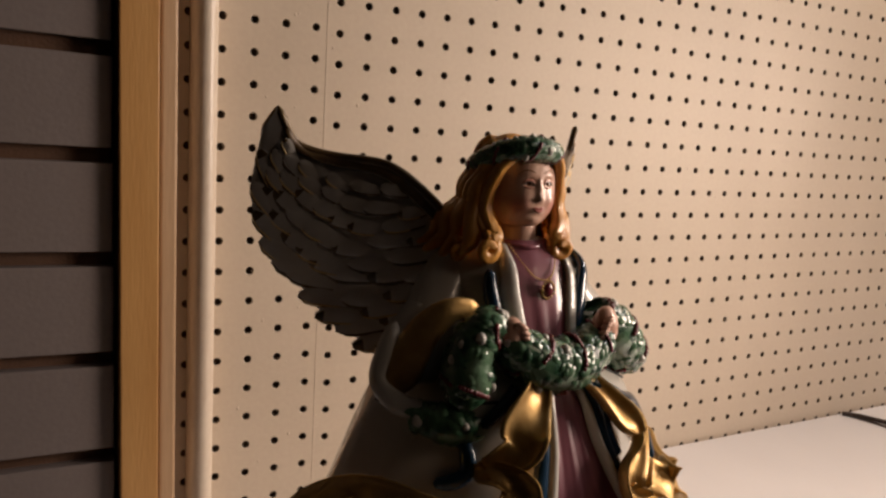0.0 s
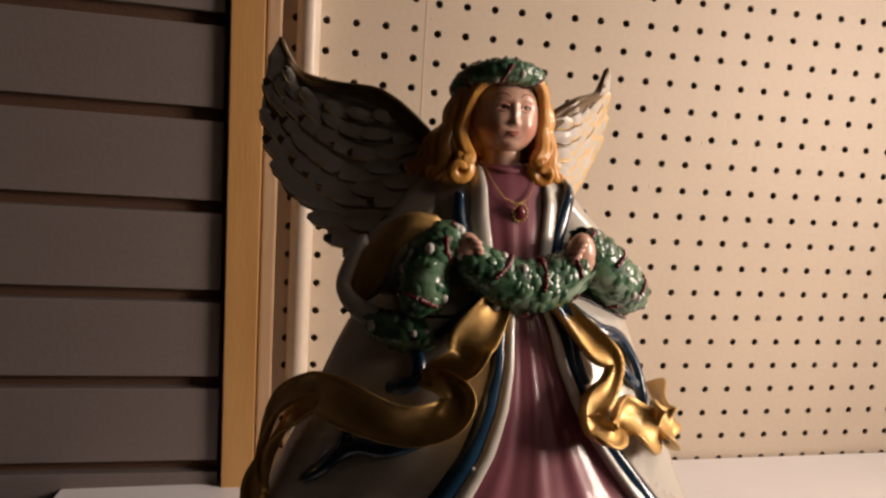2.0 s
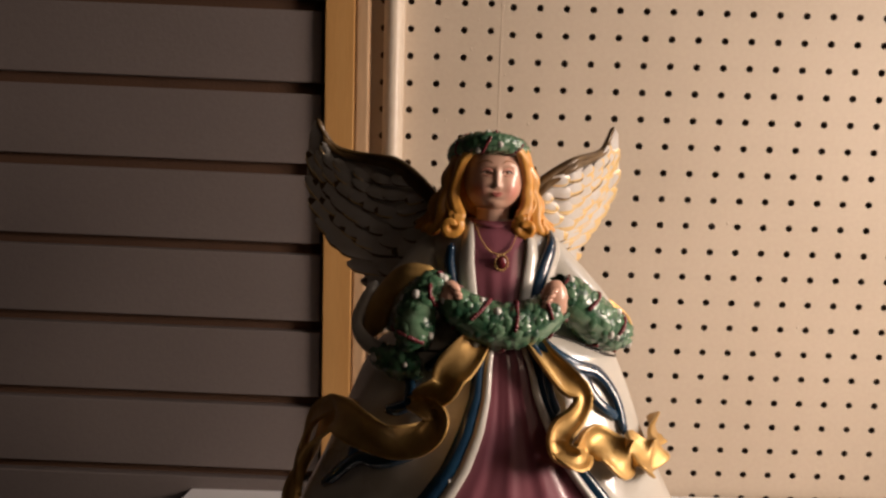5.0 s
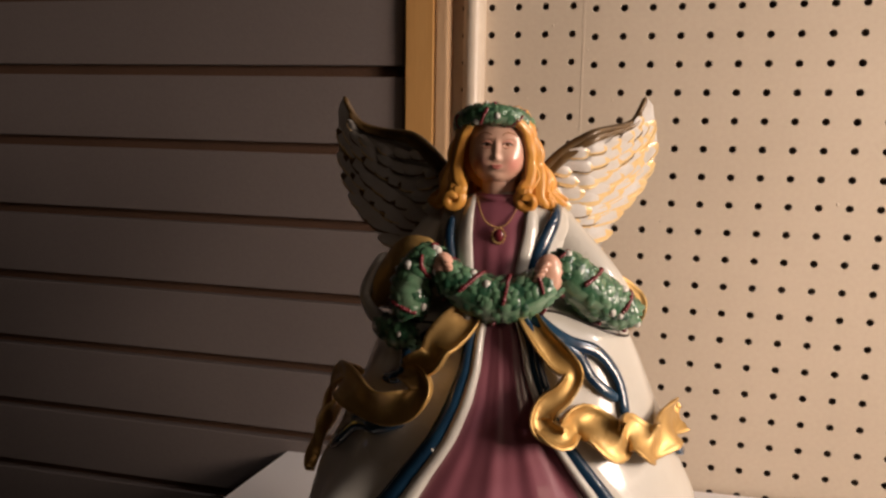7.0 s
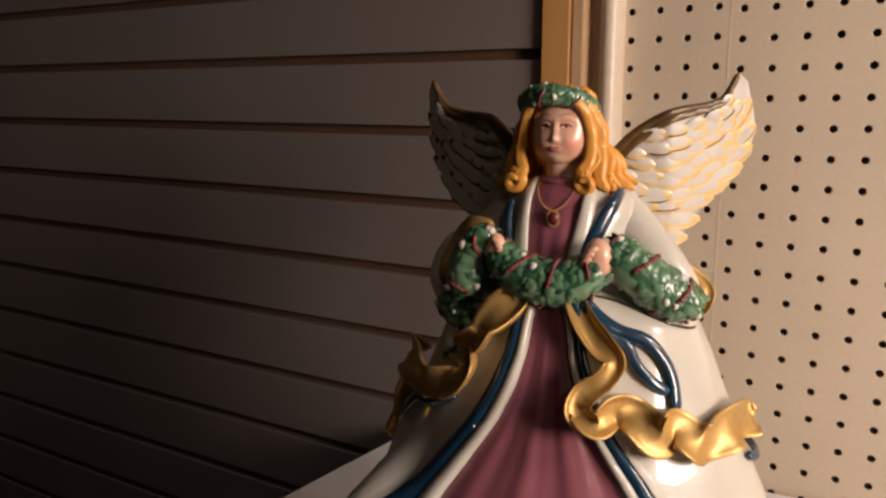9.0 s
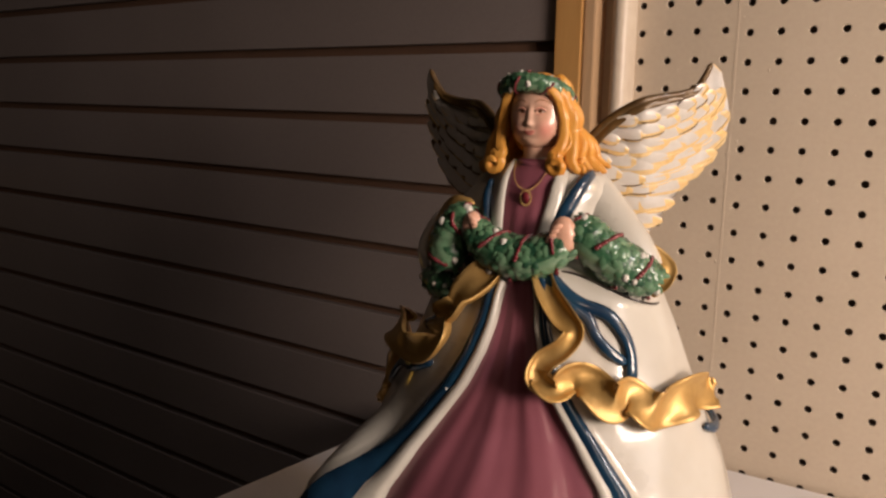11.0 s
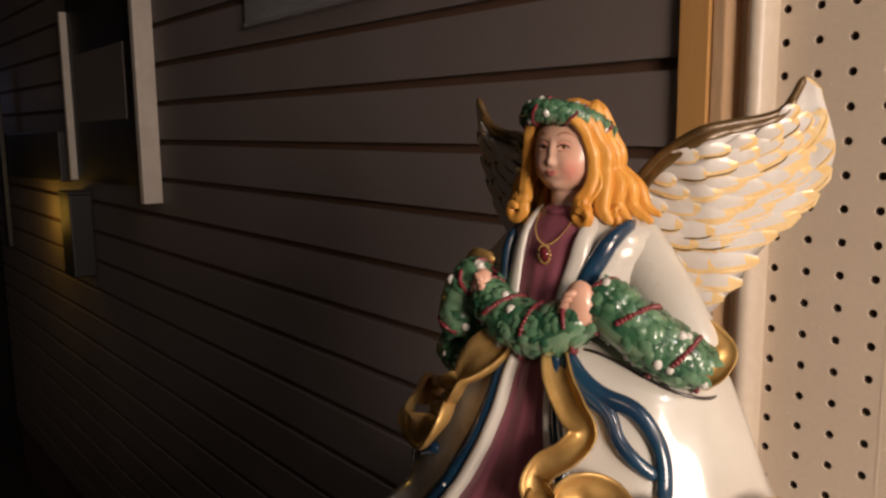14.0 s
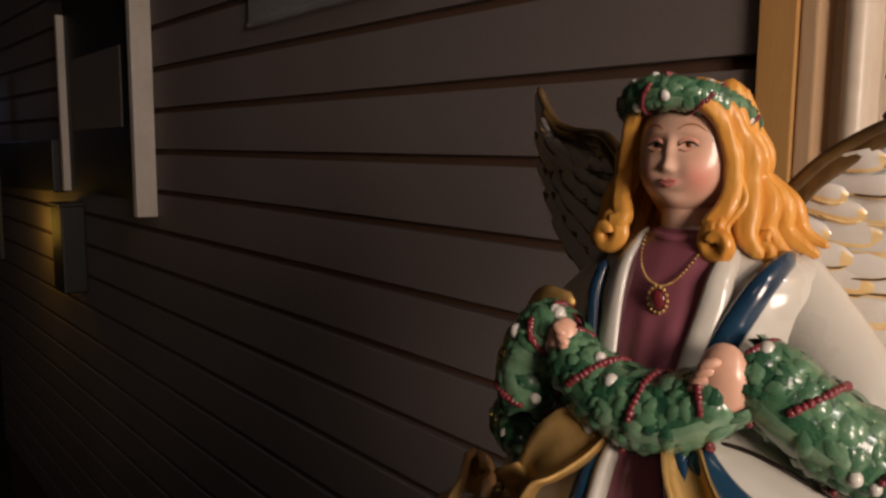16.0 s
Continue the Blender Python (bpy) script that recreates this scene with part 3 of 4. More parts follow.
# --- garland over arms and between the palms ---
def garland(rows, seed, blossoms=True, n=30, step=1.0, big=1.0):
    c = smooth_path(rows, n)
    p, rad = c[:, :3], c[:, 3]
    tan = np.gradient(p, axis=0)
    rg = random.Random(seed)
    ring = 16
    b = len(AV)
    frames = []
    for k in range(n + 1):
        t = unit(tan[k])
        s = unit(np.cross(t, (0.1, 0.2, 1.0)))
        frames.append((t, s, np.cross(s, t)))
        for q in range(ring):
            a = 2 * math.pi * q / ring
            r = rad[k] * (0.93 + 0.05 * rg.random()) * (0.25 if k in (0, n) else 1)
            AV.append(tuple(p[k] + r * (frames[k][1] * math.cos(a) + frames[k][2] * math.sin(a))))
    for k in range(n):
        for q in range(ring):
            AF.append((b + k * ring + q, b + k * ring + (q + 1) % ring, b + (k + 1) * ring + (q + 1) % ring, b + (k + 1) * ring + q))
            AM.append(mi_ if math.sin(2 * math.pi * (q + 0.5) / ring) < -0.45 else dg if rg.random() < 0.5 else gr)

    def on(s, a, lift):
        i = min(n, max(0, s * n))
        k = min(n - 1, int(i))
        f = i - k
        t, sd, up = frames[k]
        d = sd * math.cos(a) + up * math.sin(a)
        return p[k] * (1 - f) + p[k + 1] * f + d * (rad[k] * (1 - f) + rad[k + 1] * f) * lift, d, t
    length = np.linalg.norm(np.diff(p, axis=0), axis=1).sum()
    for _ in range(int(length * 3.6 * step)):
        c0, d, t = on(rg.random(), rg.uniform(0, 2 * math.pi), 0.99)
        w = np.cross(d, t)
        ang = rg.gauss(0, 0.9) + (math.pi if rg.random() < 0.3 else 0)
        ln = rg.uniform(5.0, 10.5) * big
        leaf(c0, t * math.cos(ang) + w * math.sin(ang), d, ln, ln * rg.uniform(0.48, 0.62), gr if rg.random() < 0.62 else dg if rg.random() < 0.7 else mi_)
    for _ in range(int(length * 0.22 * step)):
        c0, d, t = on(rg.random(), rg.uniform(0, 2 * math.pi), 1.03)
        r = rg.uniform(1.5, 2.5) * big
        ball(c0 - d * 0.5 * r, (r, r, r * 1.1), pt, 10, 7)
    if blossoms:
        turns = length / 20 * (1 if big == 1 else 1.3)
        m = int(length * 2.3 / big ** 0.5)
        for k in range(m):
            s = k / m
            if (s * turns * 2 + 0.2) % 1 > 0.70:
                continue
            c0, d, t = on(s, 2 * math.pi * turns * s + 0.4, 1.0)
            r = rg.uniform(1.05, 1.4) * big
            ball(c0, (r, r, r), rd, 7, 5)


garland([(-24, -40, 267, 7), (-16, -44, 259, 10), (-3, -44, 252.5, 12.2), (11, -43, 251, 12.4), (23, -41, 255, 11.2), (33, -38, 262, 8.5)], 3, n=34)
garland([(33, -34, 270, 8), (41, -32, 264, 12), (53, -27, 254, 12.4), (64, -20, 246, 12), (73, -14, 241, 8.5)], 5, n=30)
garland([(-24, -41, 270, 6), (-33, -41, 269, 9), (-39, -41, 259, 10.5), (-40, -42, 248, 11), (-41, -42, 240, 8)], 8, n=26)
garland([(-60, -30, 231, 6), (-53, -36, 230.5, 8), (-45, -42, 229, 8), (-36, -46, 229, 5)], 11, blossoms=False, n=16, step=0.7)

# --- palms and fingers ---
def palm(c, sx, big=1.0):
    ball(c, (6.0 * big, 5.4, 8.6 * big), sk, 14, 9, turn=12 * sx)
    for k in range(4):
        x, z = c[0] - sx * (2.2 + 1.1 * k), c[2] + 5.2 - 2.5 * k
        sweep([(x + sx * 3.4, c[1] - 3.6, z + 1.2, 1.5, 1.5), (x, c[1] - 5.2, z, 1.5, 1.5), (x - sx * 2.6, c[1] - 4.4, z - 1.6, 1.3, 1.3)], sk, n=6, ring=8)


palm((31.5, -42, 265), 1, 1.25)
palm((-22, -45, 266), -1)

# --- neck, head ---
HX, HY, HZ = 0.0, -11.0, 325.0
sweep([(0.5, -10, 297, 10.5, 10), (0.2, -11, 304, 9.0, 9), (0, -11, 311, 9, 9)], sk, n=10, ring=18)
sweep([(-11, -13, 301.5, 1.2, 1.6), (-6, -20.0, 300.5, 1.4, 1.8), (0.5, -22.3, 300, 1.4, 1.8), (7, -20.0, 300.5, 1.4, 1.8), (12, -13, 301.5, 1.2, 1.6)], pl, n=18)
TURN_HEAD = radians(4)


def head_place(x, y, z):
    return HX + x * math.cos(TURN_HEAD) - y * math.sin(TURN_HEAD), HY + x * math.sin(TURN_HEAD) + y * math.cos(TURN_HEAD), HZ + z


def jaw(z):
    """Half the width of the face at a height."""
    return 16.2 - 0.0036 * max(0.0, -z - 1) ** 2.35


def face_front(x, z):
    """Depth of the face at x, z from the middle of the head."""
    r = 1 - abs(x / jaw(z)) ** 2.3 - abs(z / (20.5 if z > 0 else 17.9)) ** 2.6
    y = -14.6 * max(0.0, r) ** 0.44

    def bump(cx, cz, sx, sz, h):
        return h * math.exp(-((x - cx) / sx) ** 2 - ((z - cz) / sz) ** 2)
    y -= bump(0, 1.8, 1.5, 4.0, 1.2) + bump(0, -2.8, 1.8, 1.7, 2.2) + bump(1.6, -3.5, 1.0, 0.9, 0.7) + bump(-1.6, -3.5, 1.0, 0.9, 0.7)
    y -= bump(0, -13.6, 4.8, 3.0, 1.7) + bump(0, -7.8, 3.6, 2.2, 1.0) + bump(7.4, -4.6, 4.4, 4.6, 1.1) + bump(-7.4, -4.6, 4.4, 4.6, 1.1)
    y -= bump(5.6, 7.4, 4.6, 1.6, 0.6) + bump(-5.6, 7.4, 4.6, 1.6, 0.6) + bump(0, 13, 8, 5, 0.6)
    y += bump(5.4, 4.4, 3.1, 1.9, 1.25) + bump(-5.4, 4.4, 3.1, 1.9, 1.25) + bump(0, -10.4, 3.2, 1.0, 0.6) + bump(0, -5.5, 1.2, 0.9, 0.3)
    return y


def face(u, v):
    a, e = math.pi * (u * 1.2 - 0.1), math.pi * (v - 0.5)
    z = (20.4 if e > 0 else 17.8) * math.sin(e)
    x = -jaw(z) * max(0.0, math.cos(e)) ** 0.8 * math.cos(a)
    y = face_front(x, z) if math.sin(a) > 0.0 else 4.0
    return head_place(x, y, z)


sheet(face, 72, 72, sk)


def on_face(x, z, lift=0.15):
    return head_place(x, face_front(x, z) - lift, z)


def eye(sx):
    """One painted eye: thin arched brow, moulded lid with its lash line, white, iris and catch of glaze."""
    sweep([(*on_face(sx * x, z, 0.08), w, 0.16) for x, z, w in ((2.4, 8.3, 0.14), (4.8, 9.7, 0.22), (7.8, 9.5, 0.22), (10.6, 7.4, 0.10))], hd, n=14, ring=6)
    ball(on_face(sx * 5.5, 3.6, -0.85), (2.7, 1.1, 1.5), pt, 14, 8)
    ball(on_face(sx * 5.3 + 0.1, 3.6, 0.05), (1.15, 0.42, 1.2), hd, 12, 7)
    ball(on_face(sx * 5.3 + 0.1, 3.7, 0.25), (0.65, 0.35, 0.7), ink, 10, 6)
    sweep([(*on_face(sx * x, z, o), w, 0.75) for x, z, w, o in ((2.6, 3.9, 0.4, -0.1), (4.2, 5.1, 0.75, 0.15), (6.4, 5.2, 0.8, 0.15), (8.4, 4.0, 0.4, -0.1))], bs_, n=14, ring=10)
    sweep([(*on_face(sx * x, z, o), w, 0.3) for x, z, w, o in ((2.5, 3.3, 0.16, 0.1), (4.2, 4.45, 0.28, 0.7), (6.4, 4.5, 0.32, 0.7), (8.8, 3.2, 0.16, 0.15))], ink, n=14, ring=6)
    sweep([(*on_face(sx * x, z, o), w, 0.3) for x, z, w, o in ((3.0, 2.5, 0.2, 0.0), (5.4, 1.9, 0.35, 0.2), (8.0, 2.7, 0.2, 0.0))], bs_, n=10, ring=6)


eye(1), eye(-1)
sweep([(*on_face(x, z, o), w, 0.55) for x, z, w, o in ((-3.5, -7.0, 0.15, 0.0), (-1.4, -6.9, 0.5, 0.2), (0, -7.2, 0.4, 0.15), (1.4, -6.9, 0.5, 0.2), (3.5, -7.0, 0.15, 0.0))], lp, n=16, ring=8)
sweep([(*on_face(x, z, o), w, 0.7) for x, z, w, o in ((-3.0, -7.4, 0.15, 0.0), (0, -8.4, 0.8, 0.2), (3.0, -7.4, 0.15, 0.0))], lp, n=14, ring=8)

# --- hair: a cap and heavy waved locks that end in ringlets ---
def cap(u, v):
    a, e = 2 * math.pi * u, math.pi * (v - 0.5)
    c, s = math.cos(a), math.sin(a)
    ridge = 1 + 0.018 * math.sin(26 * a + 4 * v)
    return -2.6 + 19.0 * math.cos(e) * c * ridge, -6.0 + (13.5 if s > 0 else 9.0) * math.cos(e) * s * ridge, 326.5 + 24.0 * math.sin(e)


sheet(cap, 130, 30, ha, closed=True)
sheet(lambda u, v: (-2.6 + (17.0 + 11 * v * v) * math.cos(math.pi * u) * (1 + 0.02 * math.sin(60 * u)), -6 + (12 + 5 * v) * math.sin(math.pi * u) * (1 + 0.03 * math.sin(60 * u)), 332 - 42 * v + 1.4 * math.sin(9 * math.pi * u)), 110, 14, ha)


def lock(rows, mat=ha, n=44, ridges=4, ring=22, wave=0.0):
    """A glazed lock of hair through rows of x, y, z and half width, scored lengthwise into strands that twist along it."""
    c = smooth_path(rows, n)
    p = c[:, :3]
    away = np.sign(rows[-1][0] + 2.6)
    p[:, 0] += away * wave * np.clip((336 - p[:, 2]) / 14, 0, 1) * np.sin((p[:, 2] - 322.5) / 16.5 * 2 * math.pi)
    tan = np.gradient(p, axis=0)
    b = len(AV)
    for k in range(n + 1):
        side = unit(np.cross(tan[k], (0.0, -1.0, 0.15)))
        nn = unit(np.cross(side, tan[k]))
        w = c[k, 3] * (0.3 if k in (0, n) else 1)
        for q in range(ring):
            a = 2 * math.pi * q / ring
            r = w * (1 - 0.13 * abs(math.sin(ridges * a / 2 + 1.6 * k / n)) ** 6 - 0.06 * abs(math.sin(ridges * a + 2.4 * k / n)))
            AV.append(tuple(p[k] + side * r * math.cos(a) + nn * 0.85 * r * math.sin(a)))
    for k in range(n):
        for q in range(ring):
            r = (q + 1) % ring
            AF.append((b + k * ring + q, b + k * ring + r, b + (k + 1) * ring + r, b + (k + 1) * ring + q))
            AM.append(mat)


def curl(c, r, sx, thick=2.9):
    rows = []
    for k in range(17):
        a = 1.9 - k * 0.50
        q = r * (1.05 - k * 0.045)
        rows.append((c[0] - sx * q * math.cos(a), c[1] - k * 0.22 + 1.4, c[2] + q * math.sin(a), thick - 0.10 * k))
    lock(rows, n=56)
    # dark brown plug stands in for the shade in the ringlet's hollow
    ball((c[0], c[1] + 3.0, c[2]), (r * 0.6, 2, r * 0.6), hd, 10, 6)


for sx in (1, -1):
    X = lambda d, o=0.0: sx * d + (o if sx < 0 else 0.0)
    lock([(X(2.5), -25.0, 344.5, 1.6), (X(10, -1), -24.2, 341.5, 2.6), (X(15.2, -2), -20.5, 335, 3.0), (X(16.6, -3), -18.0, 326, 3.0), (X(18.4, -4), -17.0, 317.5, 3.4), (X(16.4, -3), -19.5, 310, 3.8), (X(14.4, -4), -22.0, 305, 3.6), (X(18, -5), -23.5, 304, 2.8)], wave=0.8)
    lock([(X(7, -1), -22.0, 346, 2.4), (X(14.6, -2), -18.0, 339, 3.4), (X(18.2, -3), -14.0, 329, 4.0), (X(21.6, -4), -13, 318.5, 4.4), (X(20.6, -5), -15.5, 310, 4.4), (X(24.0, -5.5), -17, 302.5, 4.0), (X(27, -6), -17, 296, 1.6)], wave=1.5)
    lock([(X(9, -2), -18, 346, 2.8), (X(15.4, -3.5), -14.5, 338, 3.8), (X(17.4, -4.5), -11, 328, 4.2), (X(22.0, -5), -8, 317, 4.6), (X(23.0, -5.5), -9, 308, 4.4), (X(28, -6), -9, 300.5, 3.6), (X(31, -6), -9, 295, 1.5)], wave=1.9)
    lock([(X(11, -3), -11, 347, 3), (X(15.4, -4.5), -8, 337, 4.0), (X(16.2, -5), -4.5, 327, 4.4), (X(21.4, -5.5), -2, 315.5, 4.6), (X(24.8, -6), -1, 307, 4.2), (X(31.0, -6), 0, 300, 3.2), (X(35, -6), 1, 296, 1.4)], wave=2.1)
    lock([(X(11, -3), -5, 346, 3.2), (X(13.6, -4.5), -1, 335, 4.2), (X(16.4, -5), 2.5, 322, 4.6), (X(23.4, -6), 5, 310, 4.2), (X(31, -6), 6, 302.5, 2.8), (X(37, -6), 7, 298.5, 1.2)], wave=2.0)
    lock([(X(12.0), -23.0, 339.5, 0.9), (X(17.0), -18.6, 331, 1.4), (X(19.4, -2), -16.6, 321, 1.6), (X(21.4, -3), -17.0, 314, 1.6), (X(18.6, -4), -20.5, 306, 1.6), (X(22, -5), -21.5, 300, 1.0)], ridges=2, n=30, ring=12, wave=1.2)
    curl((X(17.2, -5.5), -23.0, 299.8), 5.0, sx, 3.7)
    curl((X(27, -6), -14.0, 298), 3.6, sx, 2.8)
for k in range(9):
    a = radians(200 + 17.5 * k)
    c, d = math.cos(a), -math.sin(a)
    lock([(-2.6 + 9 * c, -6 + 5 * d, 348.5, 2.4), (-2.6 + 14.5 * c, -6 + 9 * d, 343, 3.4), (-2.6 + 17 * c, -6 + 11 * d, 333, 4.0), (-2.6 + 20.5 * c, -6 + 14 * d, 316, 4.4), (-2.6 + 26 * c, -5 + 18 * d, 298, 3.0)], n=22)

# --- wreath ---
WREATH = []
for k in range(19):
    a = radians(-22 + 224 * k / 18)
    WREATH.append((-3.0 + 18.5 * math.cos(a), -8.2 - 17.3 * math.sin(a), 337.2 + 7.2 * math.sin(a), 3.6 + 1.9 * max(0, math.sin(a))))
garland(WREATH, 21, n=44, step=1.2, big=0.72)

# --- necklace ---
chain = smooth_path([(*torso_x(x, z, o),) for x, z, o in ((-8.5, 301, 2.2), (-6, 294, 2.6), (-2, 288.5, 2.8), (3.5, 286.5, 3.0), (8, 289, 2.8), (11, 295, 2.6), (12, 301, 2.2))], 36)
for q in chain:
    ball(q, (0.5, 0.5, 0.5), go, 6, 4)
pc = torso_x(4, 282.5, 3.4)
for k in range(14):
    a = 2 * math.pi * k / 14
    ball((pc[0] + 3.3 * math.cos(a), pc[1], pc[2] + 4.0 * math.sin(a)), (0.7, 0.8, 0.7), go, 6, 4)
ball((pc[0], pc[1] + 0.2, pc[2]), (2.8, 1.6, 3.4), rd, 12, 7)

# --- wings ---
def wing(lead, trail, depth, sx):
    """lead and trail: rows of x, z along the upper edge and the feathered edge; depth(x): how far back it lies."""
    L, T = smooth_path(lead, 60), smooth_path(trail, 60)

    def flat(s, t):
        i = min(60, max(0, s * 60))
        k = min(59, int(i))
        f = i - k
        a, b = L[k] * (1 - f) + L[k + 1] * f, T[k] * (1 - f) + T[k + 1] * f
        return a * (1 - t) + b * t

    def solid(xz, lift):
        return np.array((xz[0], depth(xz[0]) + 0.25 * (335 - xz[1]) - lift, xz[1]))
    for face_sign in (1, -1):
        sheet(lambda u, v: solid(flat(u, v * 0.96), face_sign * 2.6 * math.sqrt(max(0, 1 - (2 * v - 1) ** 4)) - 1.5), 40, 14, fe if face_sign > 0 else gi)
    sweep([(*solid(L[k], -0.5), 2.8 - 0.018 * k, 3.2 - 0.02 * k) for k in range(0, 61, 6)], um, n=40, ring=12)
    sweep([(*solid(flat(k / 60, 0.05), 1.6), 3.4 - 0.03 * k, 1.5 - 0.008 * k) for k in range(0, 56, 6)], um, n=36, ring=10, wave=0.5, waves=7)
    rg = random.Random(4)
    edge_tone = gi if sx > 0 else um      # left wing takes umber edges: its shade is put into the colour
    rows = ((1.0, 11, 36, 5.4), (0.80, 10, 31, 5.4), (0.62, 10, 27, 5.0), (0.46, 9, 23, 4.6), (0.31, 8, 19, 4.0), (0.18, 7, 14, 3.4))
    for r, (edge, count, ln, wd) in enumerate(rows):
        for k in range(count):
            s = (k + 0.35 + 0.5 * (r % 2)) / count * (1.0 if r == 0 else 0.9)
            s = min(0.985, s)
            tip = flat(s, min(1.02, edge + rg.uniform(-0.03, 0.03)))
            ang = radians(-24 + 92 * s ** 1.25 + rg.uniform(-5, 5))
            d = np.array((sx * math.cos(ang), math.sin(ang)))
            acr = np.array((-d[1], d[0])) * sx
            size = (1.0 if s < 0.85 else 0.85) * rg.uniform(0.9, 1.1)
            l2, w2 = ln * size, wd * size
            lift0 = 1.2 + 0.55 * r

            def quill(u, v, tip=tip, d=d, acr=acr, l2=l2, w2=w2, lift0=lift0):
                e = 2 * u - 1
                width = w2 * (0.55 + 0.45 * math.sin(math.pi * min(1, v * 1.15) * 0.5)) * math.sqrt(max(0.02, 1 - max(0, (v - 0.72) / 0.29) ** 2))
                xz = tip - d * l2 * (1 - v) + acr * (width * e + 1.6 * (v - 0.5) ** 2)
                return solid(xz, (lift0 + 0.2) * min(1.0, 0.25 + 1.2 * v) + 0.8 * (1 - e * e) * (0.3 + 0.7 * v) - 0.9 * v * (1 if r else 0.2))
            gilt = rg.random()
            sheet(quill, 6, 8, lambda i, j, g=gilt: edge_tone if (i == 0 or (i == 1 and g < 0.75 and sx > 0) or (j == 7 and i < 5 and (sx > 0 or g < 0.4))) else fe)
            if rg.random() < 0.75:
                sweep([(*quill(0.12, 0.35 + 0.1 * q), 0.45, 0.45) for q in range(7)], gi if rg.random() < 0.75 else um, n=8, ring=6)

wing([(14, 306), (30, 324), (47, 335), (59, 338.5), (70, 343), (76.5, 357)], [(36, 240), (49, 256), (61, 279), (75, 301), (85, 324), (81, 352)],
     lambda x: float(np.interp(x, [10, 20, 48, 77, 95], [4, 7, 20, 54, 68])), 1)
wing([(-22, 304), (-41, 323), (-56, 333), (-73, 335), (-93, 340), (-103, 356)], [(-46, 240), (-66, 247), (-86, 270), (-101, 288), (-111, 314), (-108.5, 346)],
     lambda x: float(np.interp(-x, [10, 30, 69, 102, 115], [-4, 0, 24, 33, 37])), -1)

# --- gold ribbons and blue cords on the coat ---
def on_gown(rows):
    return [(*gown(th, z, off), w, h) for th, z, off, w, h in rows]


ribbon(on_gown([(71, 246, 3, 5, 2.5), (69, 236, 5, 6, 3), (64, 226, 7, 6.5, 3), (60, 219, 9, 5.5, 3.2), (64, 211, 9, 5.5, 3.4), (70, 204, 8, 6, 3.4), (71.5, 196, 8, 6, 3.4), (66, 191, 9, 5.5, 3.2)]), go,
      normal=gown_out, n=44, wave=1.2, waves=2.5)
ribbon(on_gown([(72, 197, 7, 5, 2.6), (66, 192.5, 10, 6.5, 3), (60, 197, 6, 8, 2.8), (54, 195, 6, 9.5, 2.8), (48, 188, 12, 10, 1.9), (41, 190, 7, 9.5, 1.9), (35, 184, 11, 10, 1.9), (28, 182, 6, 9.5, 1.9),
                (18, 185, 8, 10, 1.8), (8, 186, 7, 10, 1.8), (-1, 183, 8, 9, 1.7), (-5, 182, 10, 7.5, 1.6)]), go, normal=gown_out, n=80, wave=3.0, waves=4.5)
ribbon(on_gown([(100, 246, 3, 5, 2.4), (104, 239, 6, 8, 3), (108, 230, 9, 10, 3), (110, 222, 10, 8, 3.2), (116, 217, 8, 6, 3), (120, 214, 7, 4.5, 3)]), go, normal=gown_out, n=30, wave=3.0, waves=1.5)
ribbon(on_gown([(123, 213, 6, 4, 2.6), (115, 213, 9, 5, 3), (110, 208, 11, 7, 3.2), (113, 201, 14, 8, 2.2), (122, 197, 16, 8.5, 2), (135, 199, 16, 9, 2), (150, 201, 15, 9, 2), (162, 196, 10, 8, 2), (171, 181, 9, 8, 2),
                (176, 164, 8, 9, 2.8), (174, 148, 7, 8, 2.6), (168, 138, 5, 5, 2.4)]), go, normal=gown_out, n=64, wave=3.4, waves=3.5)
ribbon(on_gown([(150, 204, 6, 3, 2), (163, 200, 12, 5, 2.2), (176, 186, 15, 6, 2.2), (181, 168, 13, 6, 2.2), (176, 152, 8, 5, 2), (168, 146, 4, 3, 2)]), go, normal=lambda p: (p[0], p[1] * 0.4, 0), n=34)
# the joint where the lid sits on the jar
sweep(on_gown([(58, 245.5, 0.4, 0.7, 0.6), (50, 244.5, 0.4, 0.7, 0.6), (42, 241.5, 0.4, 0.7, 0.6), (34, 236.5, 0.4, 0.7, 0.6), (24, 232, 0.4, 0.7, 0.6), (8, 229, 0.4, 0.7, 0.6), (-30, 229, 0.4, 0.7, 0.6)]), ink, normal=gown_out, n=40, ring=6)
sweep(on_gown([(100, 239.5, 0.4, 0.7, 0.6), (112, 237.5, 0.4, 0.7, 0.6), (124, 236.3, 0.4, 0.7, 0.6), (145, 234, 0.4, 0.7, 0.6), (173, 229.8, 0.4, 0.7, 0.6), (210, 229, 0.4, 0.7, 0.6)]), ink, normal=gown_out, n=40, ring=6)
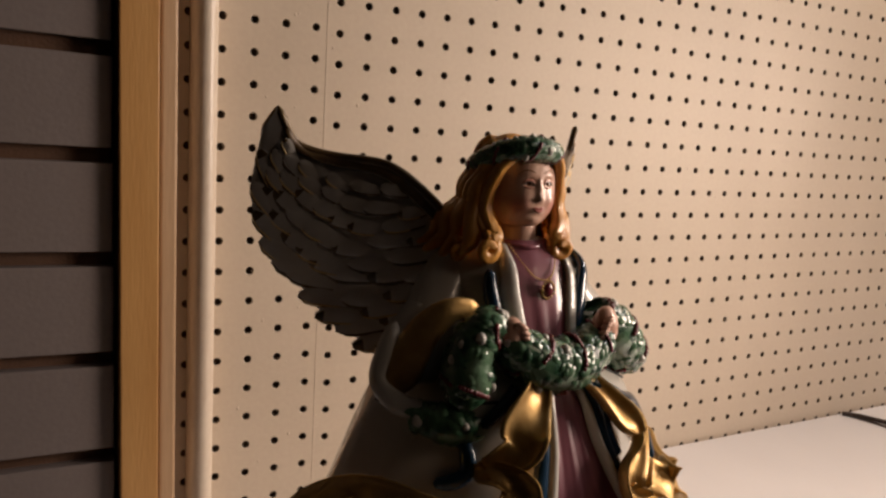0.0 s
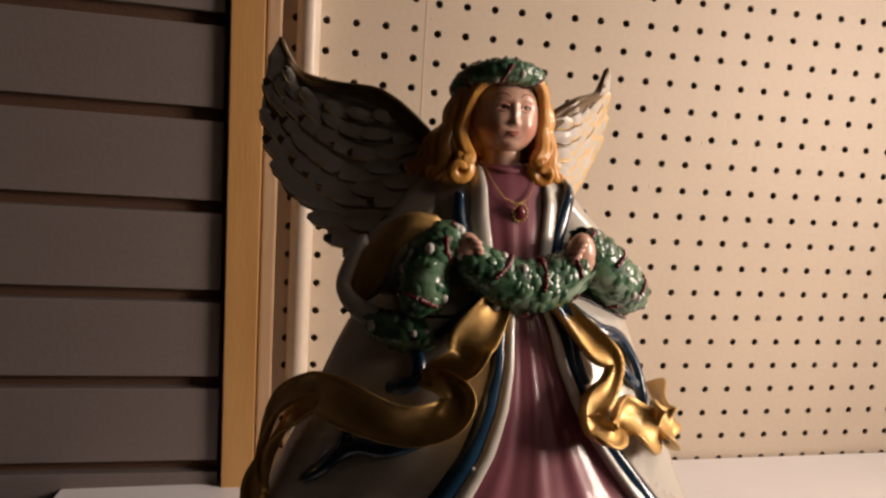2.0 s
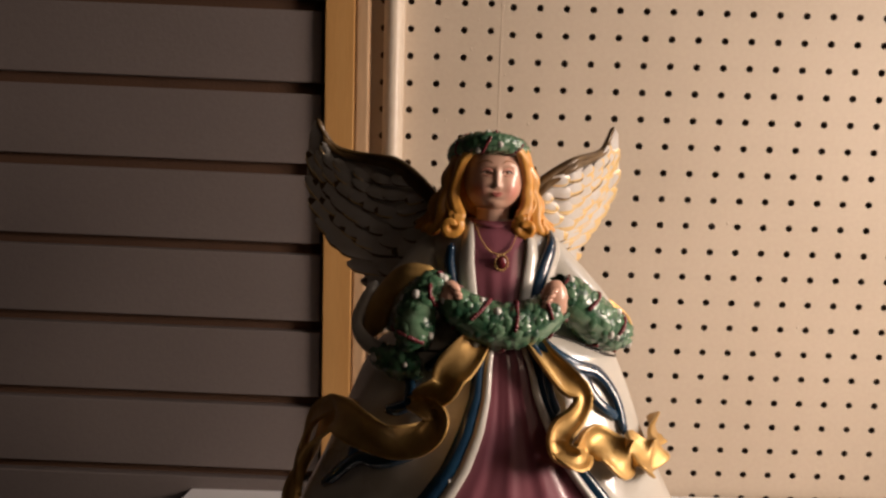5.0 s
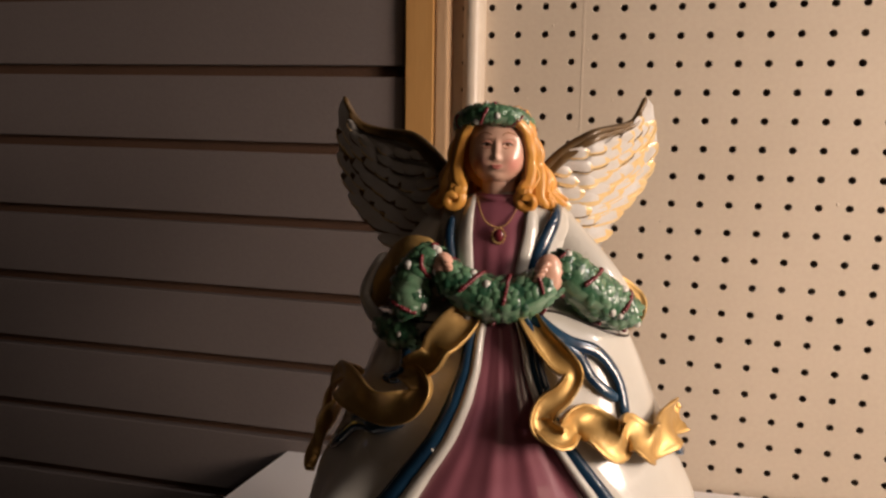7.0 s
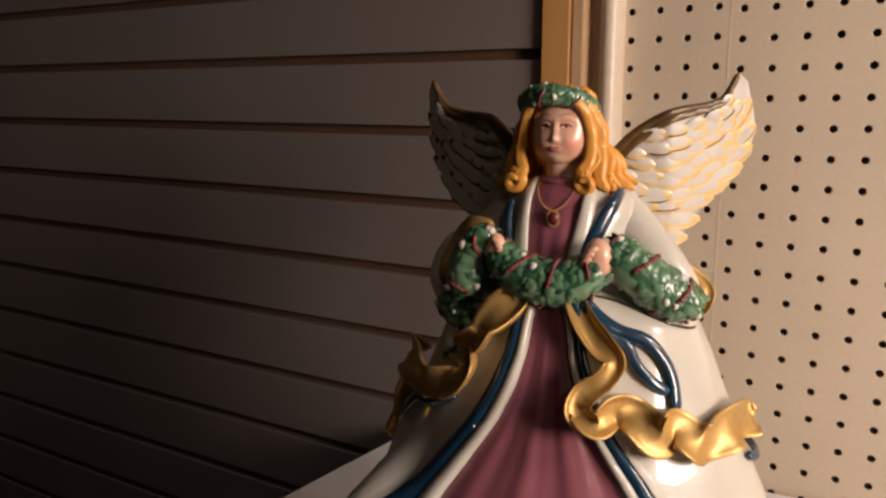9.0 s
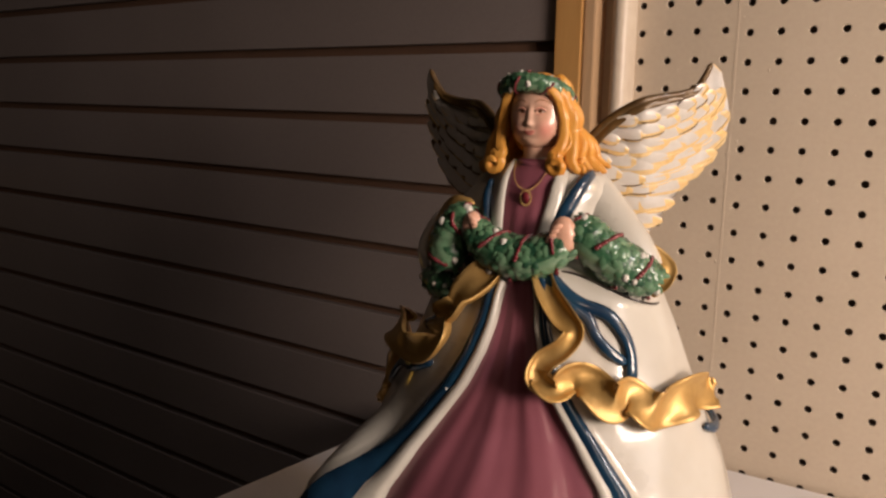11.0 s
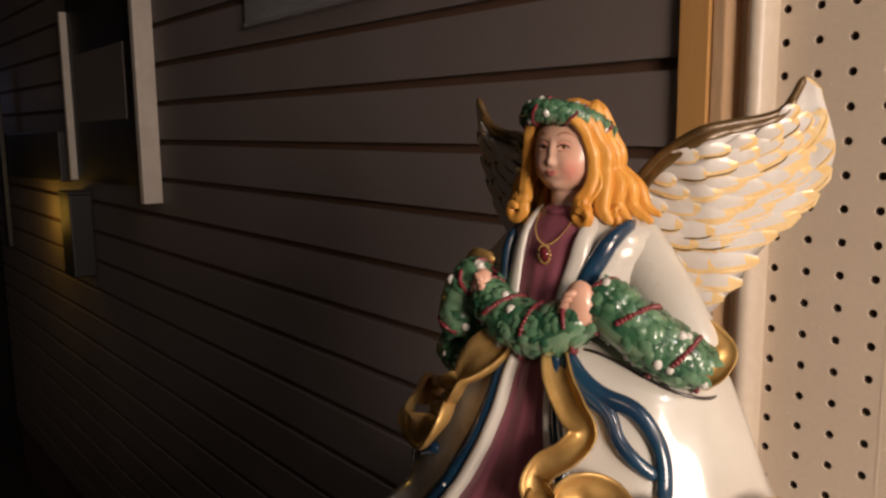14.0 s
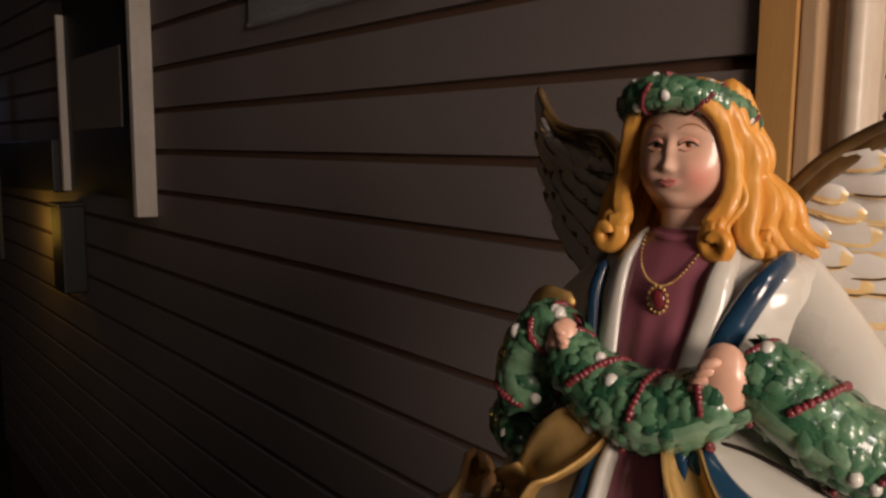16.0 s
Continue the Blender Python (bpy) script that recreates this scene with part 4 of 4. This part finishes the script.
CORDS = [
    [(68, 244, 2, 4.4, 2.2), (62, 236, 3, 4.6, 2.4), (55, 231, 3, 4.0, 2.2), (44, 227, 3, 3.6, 2), (38, 218, 3, 3.4, 2), (36, 208, 3, 3.2, 2), (37, 194, 2, 3.4, 2)],
    [(66, 239, 2, 3.6, 2), (60, 231, 3, 3.4, 2), (53, 225, 3, 3.2, 2), (50, 216, 3, 3.0, 2), (45, 209, 3, 3.0, 2), (38, 203, 2, 2.6, 1.6)],
    [(72, 244, 2, 2.4, 1.8), (71, 232, 3, 2.2, 1.8), (70, 220, 3, 2.2, 1.8), (68, 210, 3, 2.2, 1.8)],
    [(130, 224, 2, 2.6, 2), (126, 218, 3, 3.4, 2.2), (125.5, 211, 3, 3.4, 2.2), (130, 207, 3, 3.4, 2.2), (136, 205.5, 2, 2.2, 1.6)],
    [(118, 189, 2, 2.4, 1.6), (124, 186, 3, 3.8, 2.4), (131, 182, 3, 4.2, 2.6), (138, 181, 3, 3.6, 2.4), (144, 177, 3, 4, 2.4), (150, 167, 3, 3.8, 2.4), (157, 159, 2, 2.6, 1.8)],
    [(144, 192, 2, 3, 1.8), (144.5, 184, 3, 3.6, 2.2), (144, 176, 3, 3.4, 2)],
    [(112, 243, 2, 2.6, 2), (116, 236, 3, 2.8, 2), (122, 228, 2, 2.4, 1.8)],
    [(4, 166, 2, 2, 1.6), (-4, 163, 3, 3, 2), (-14, 163, 3, 3, 2), (-24, 167, 2, 2, 1.6)],
]
for rows in CORDS:
    sweep(on_gown(rows), bl, normal=gown_out, n=26, ring=10)

me = bpy.data.meshes.new("angel_figurine")
me.from_pydata([(x * 0.001, y * 0.001, z * 0.001006) for x, y, z in AV], [], AF)
for m in GLAZES:
    me.materials.append(m)
me.polygons.foreach_set("material_index", AM)
me.shade_smooth()
me.update()
bm = bmesh.new()
bm.from_mesh(me)
bmesh.ops.remove_doubles(bm, verts=bm.verts, dist=0.00002)
bmesh.ops.recalc_face_normals(bm, faces=bm.faces)
bm.to_mesh(me)
bm.free()
angel = tagged(new("angel_figurine", me), "glazed porcelain angel figurine, ivory coat and plum gown, on a table", "figurine")
angel.location = (0.0628, -0.3203, TOP + 0.0005)
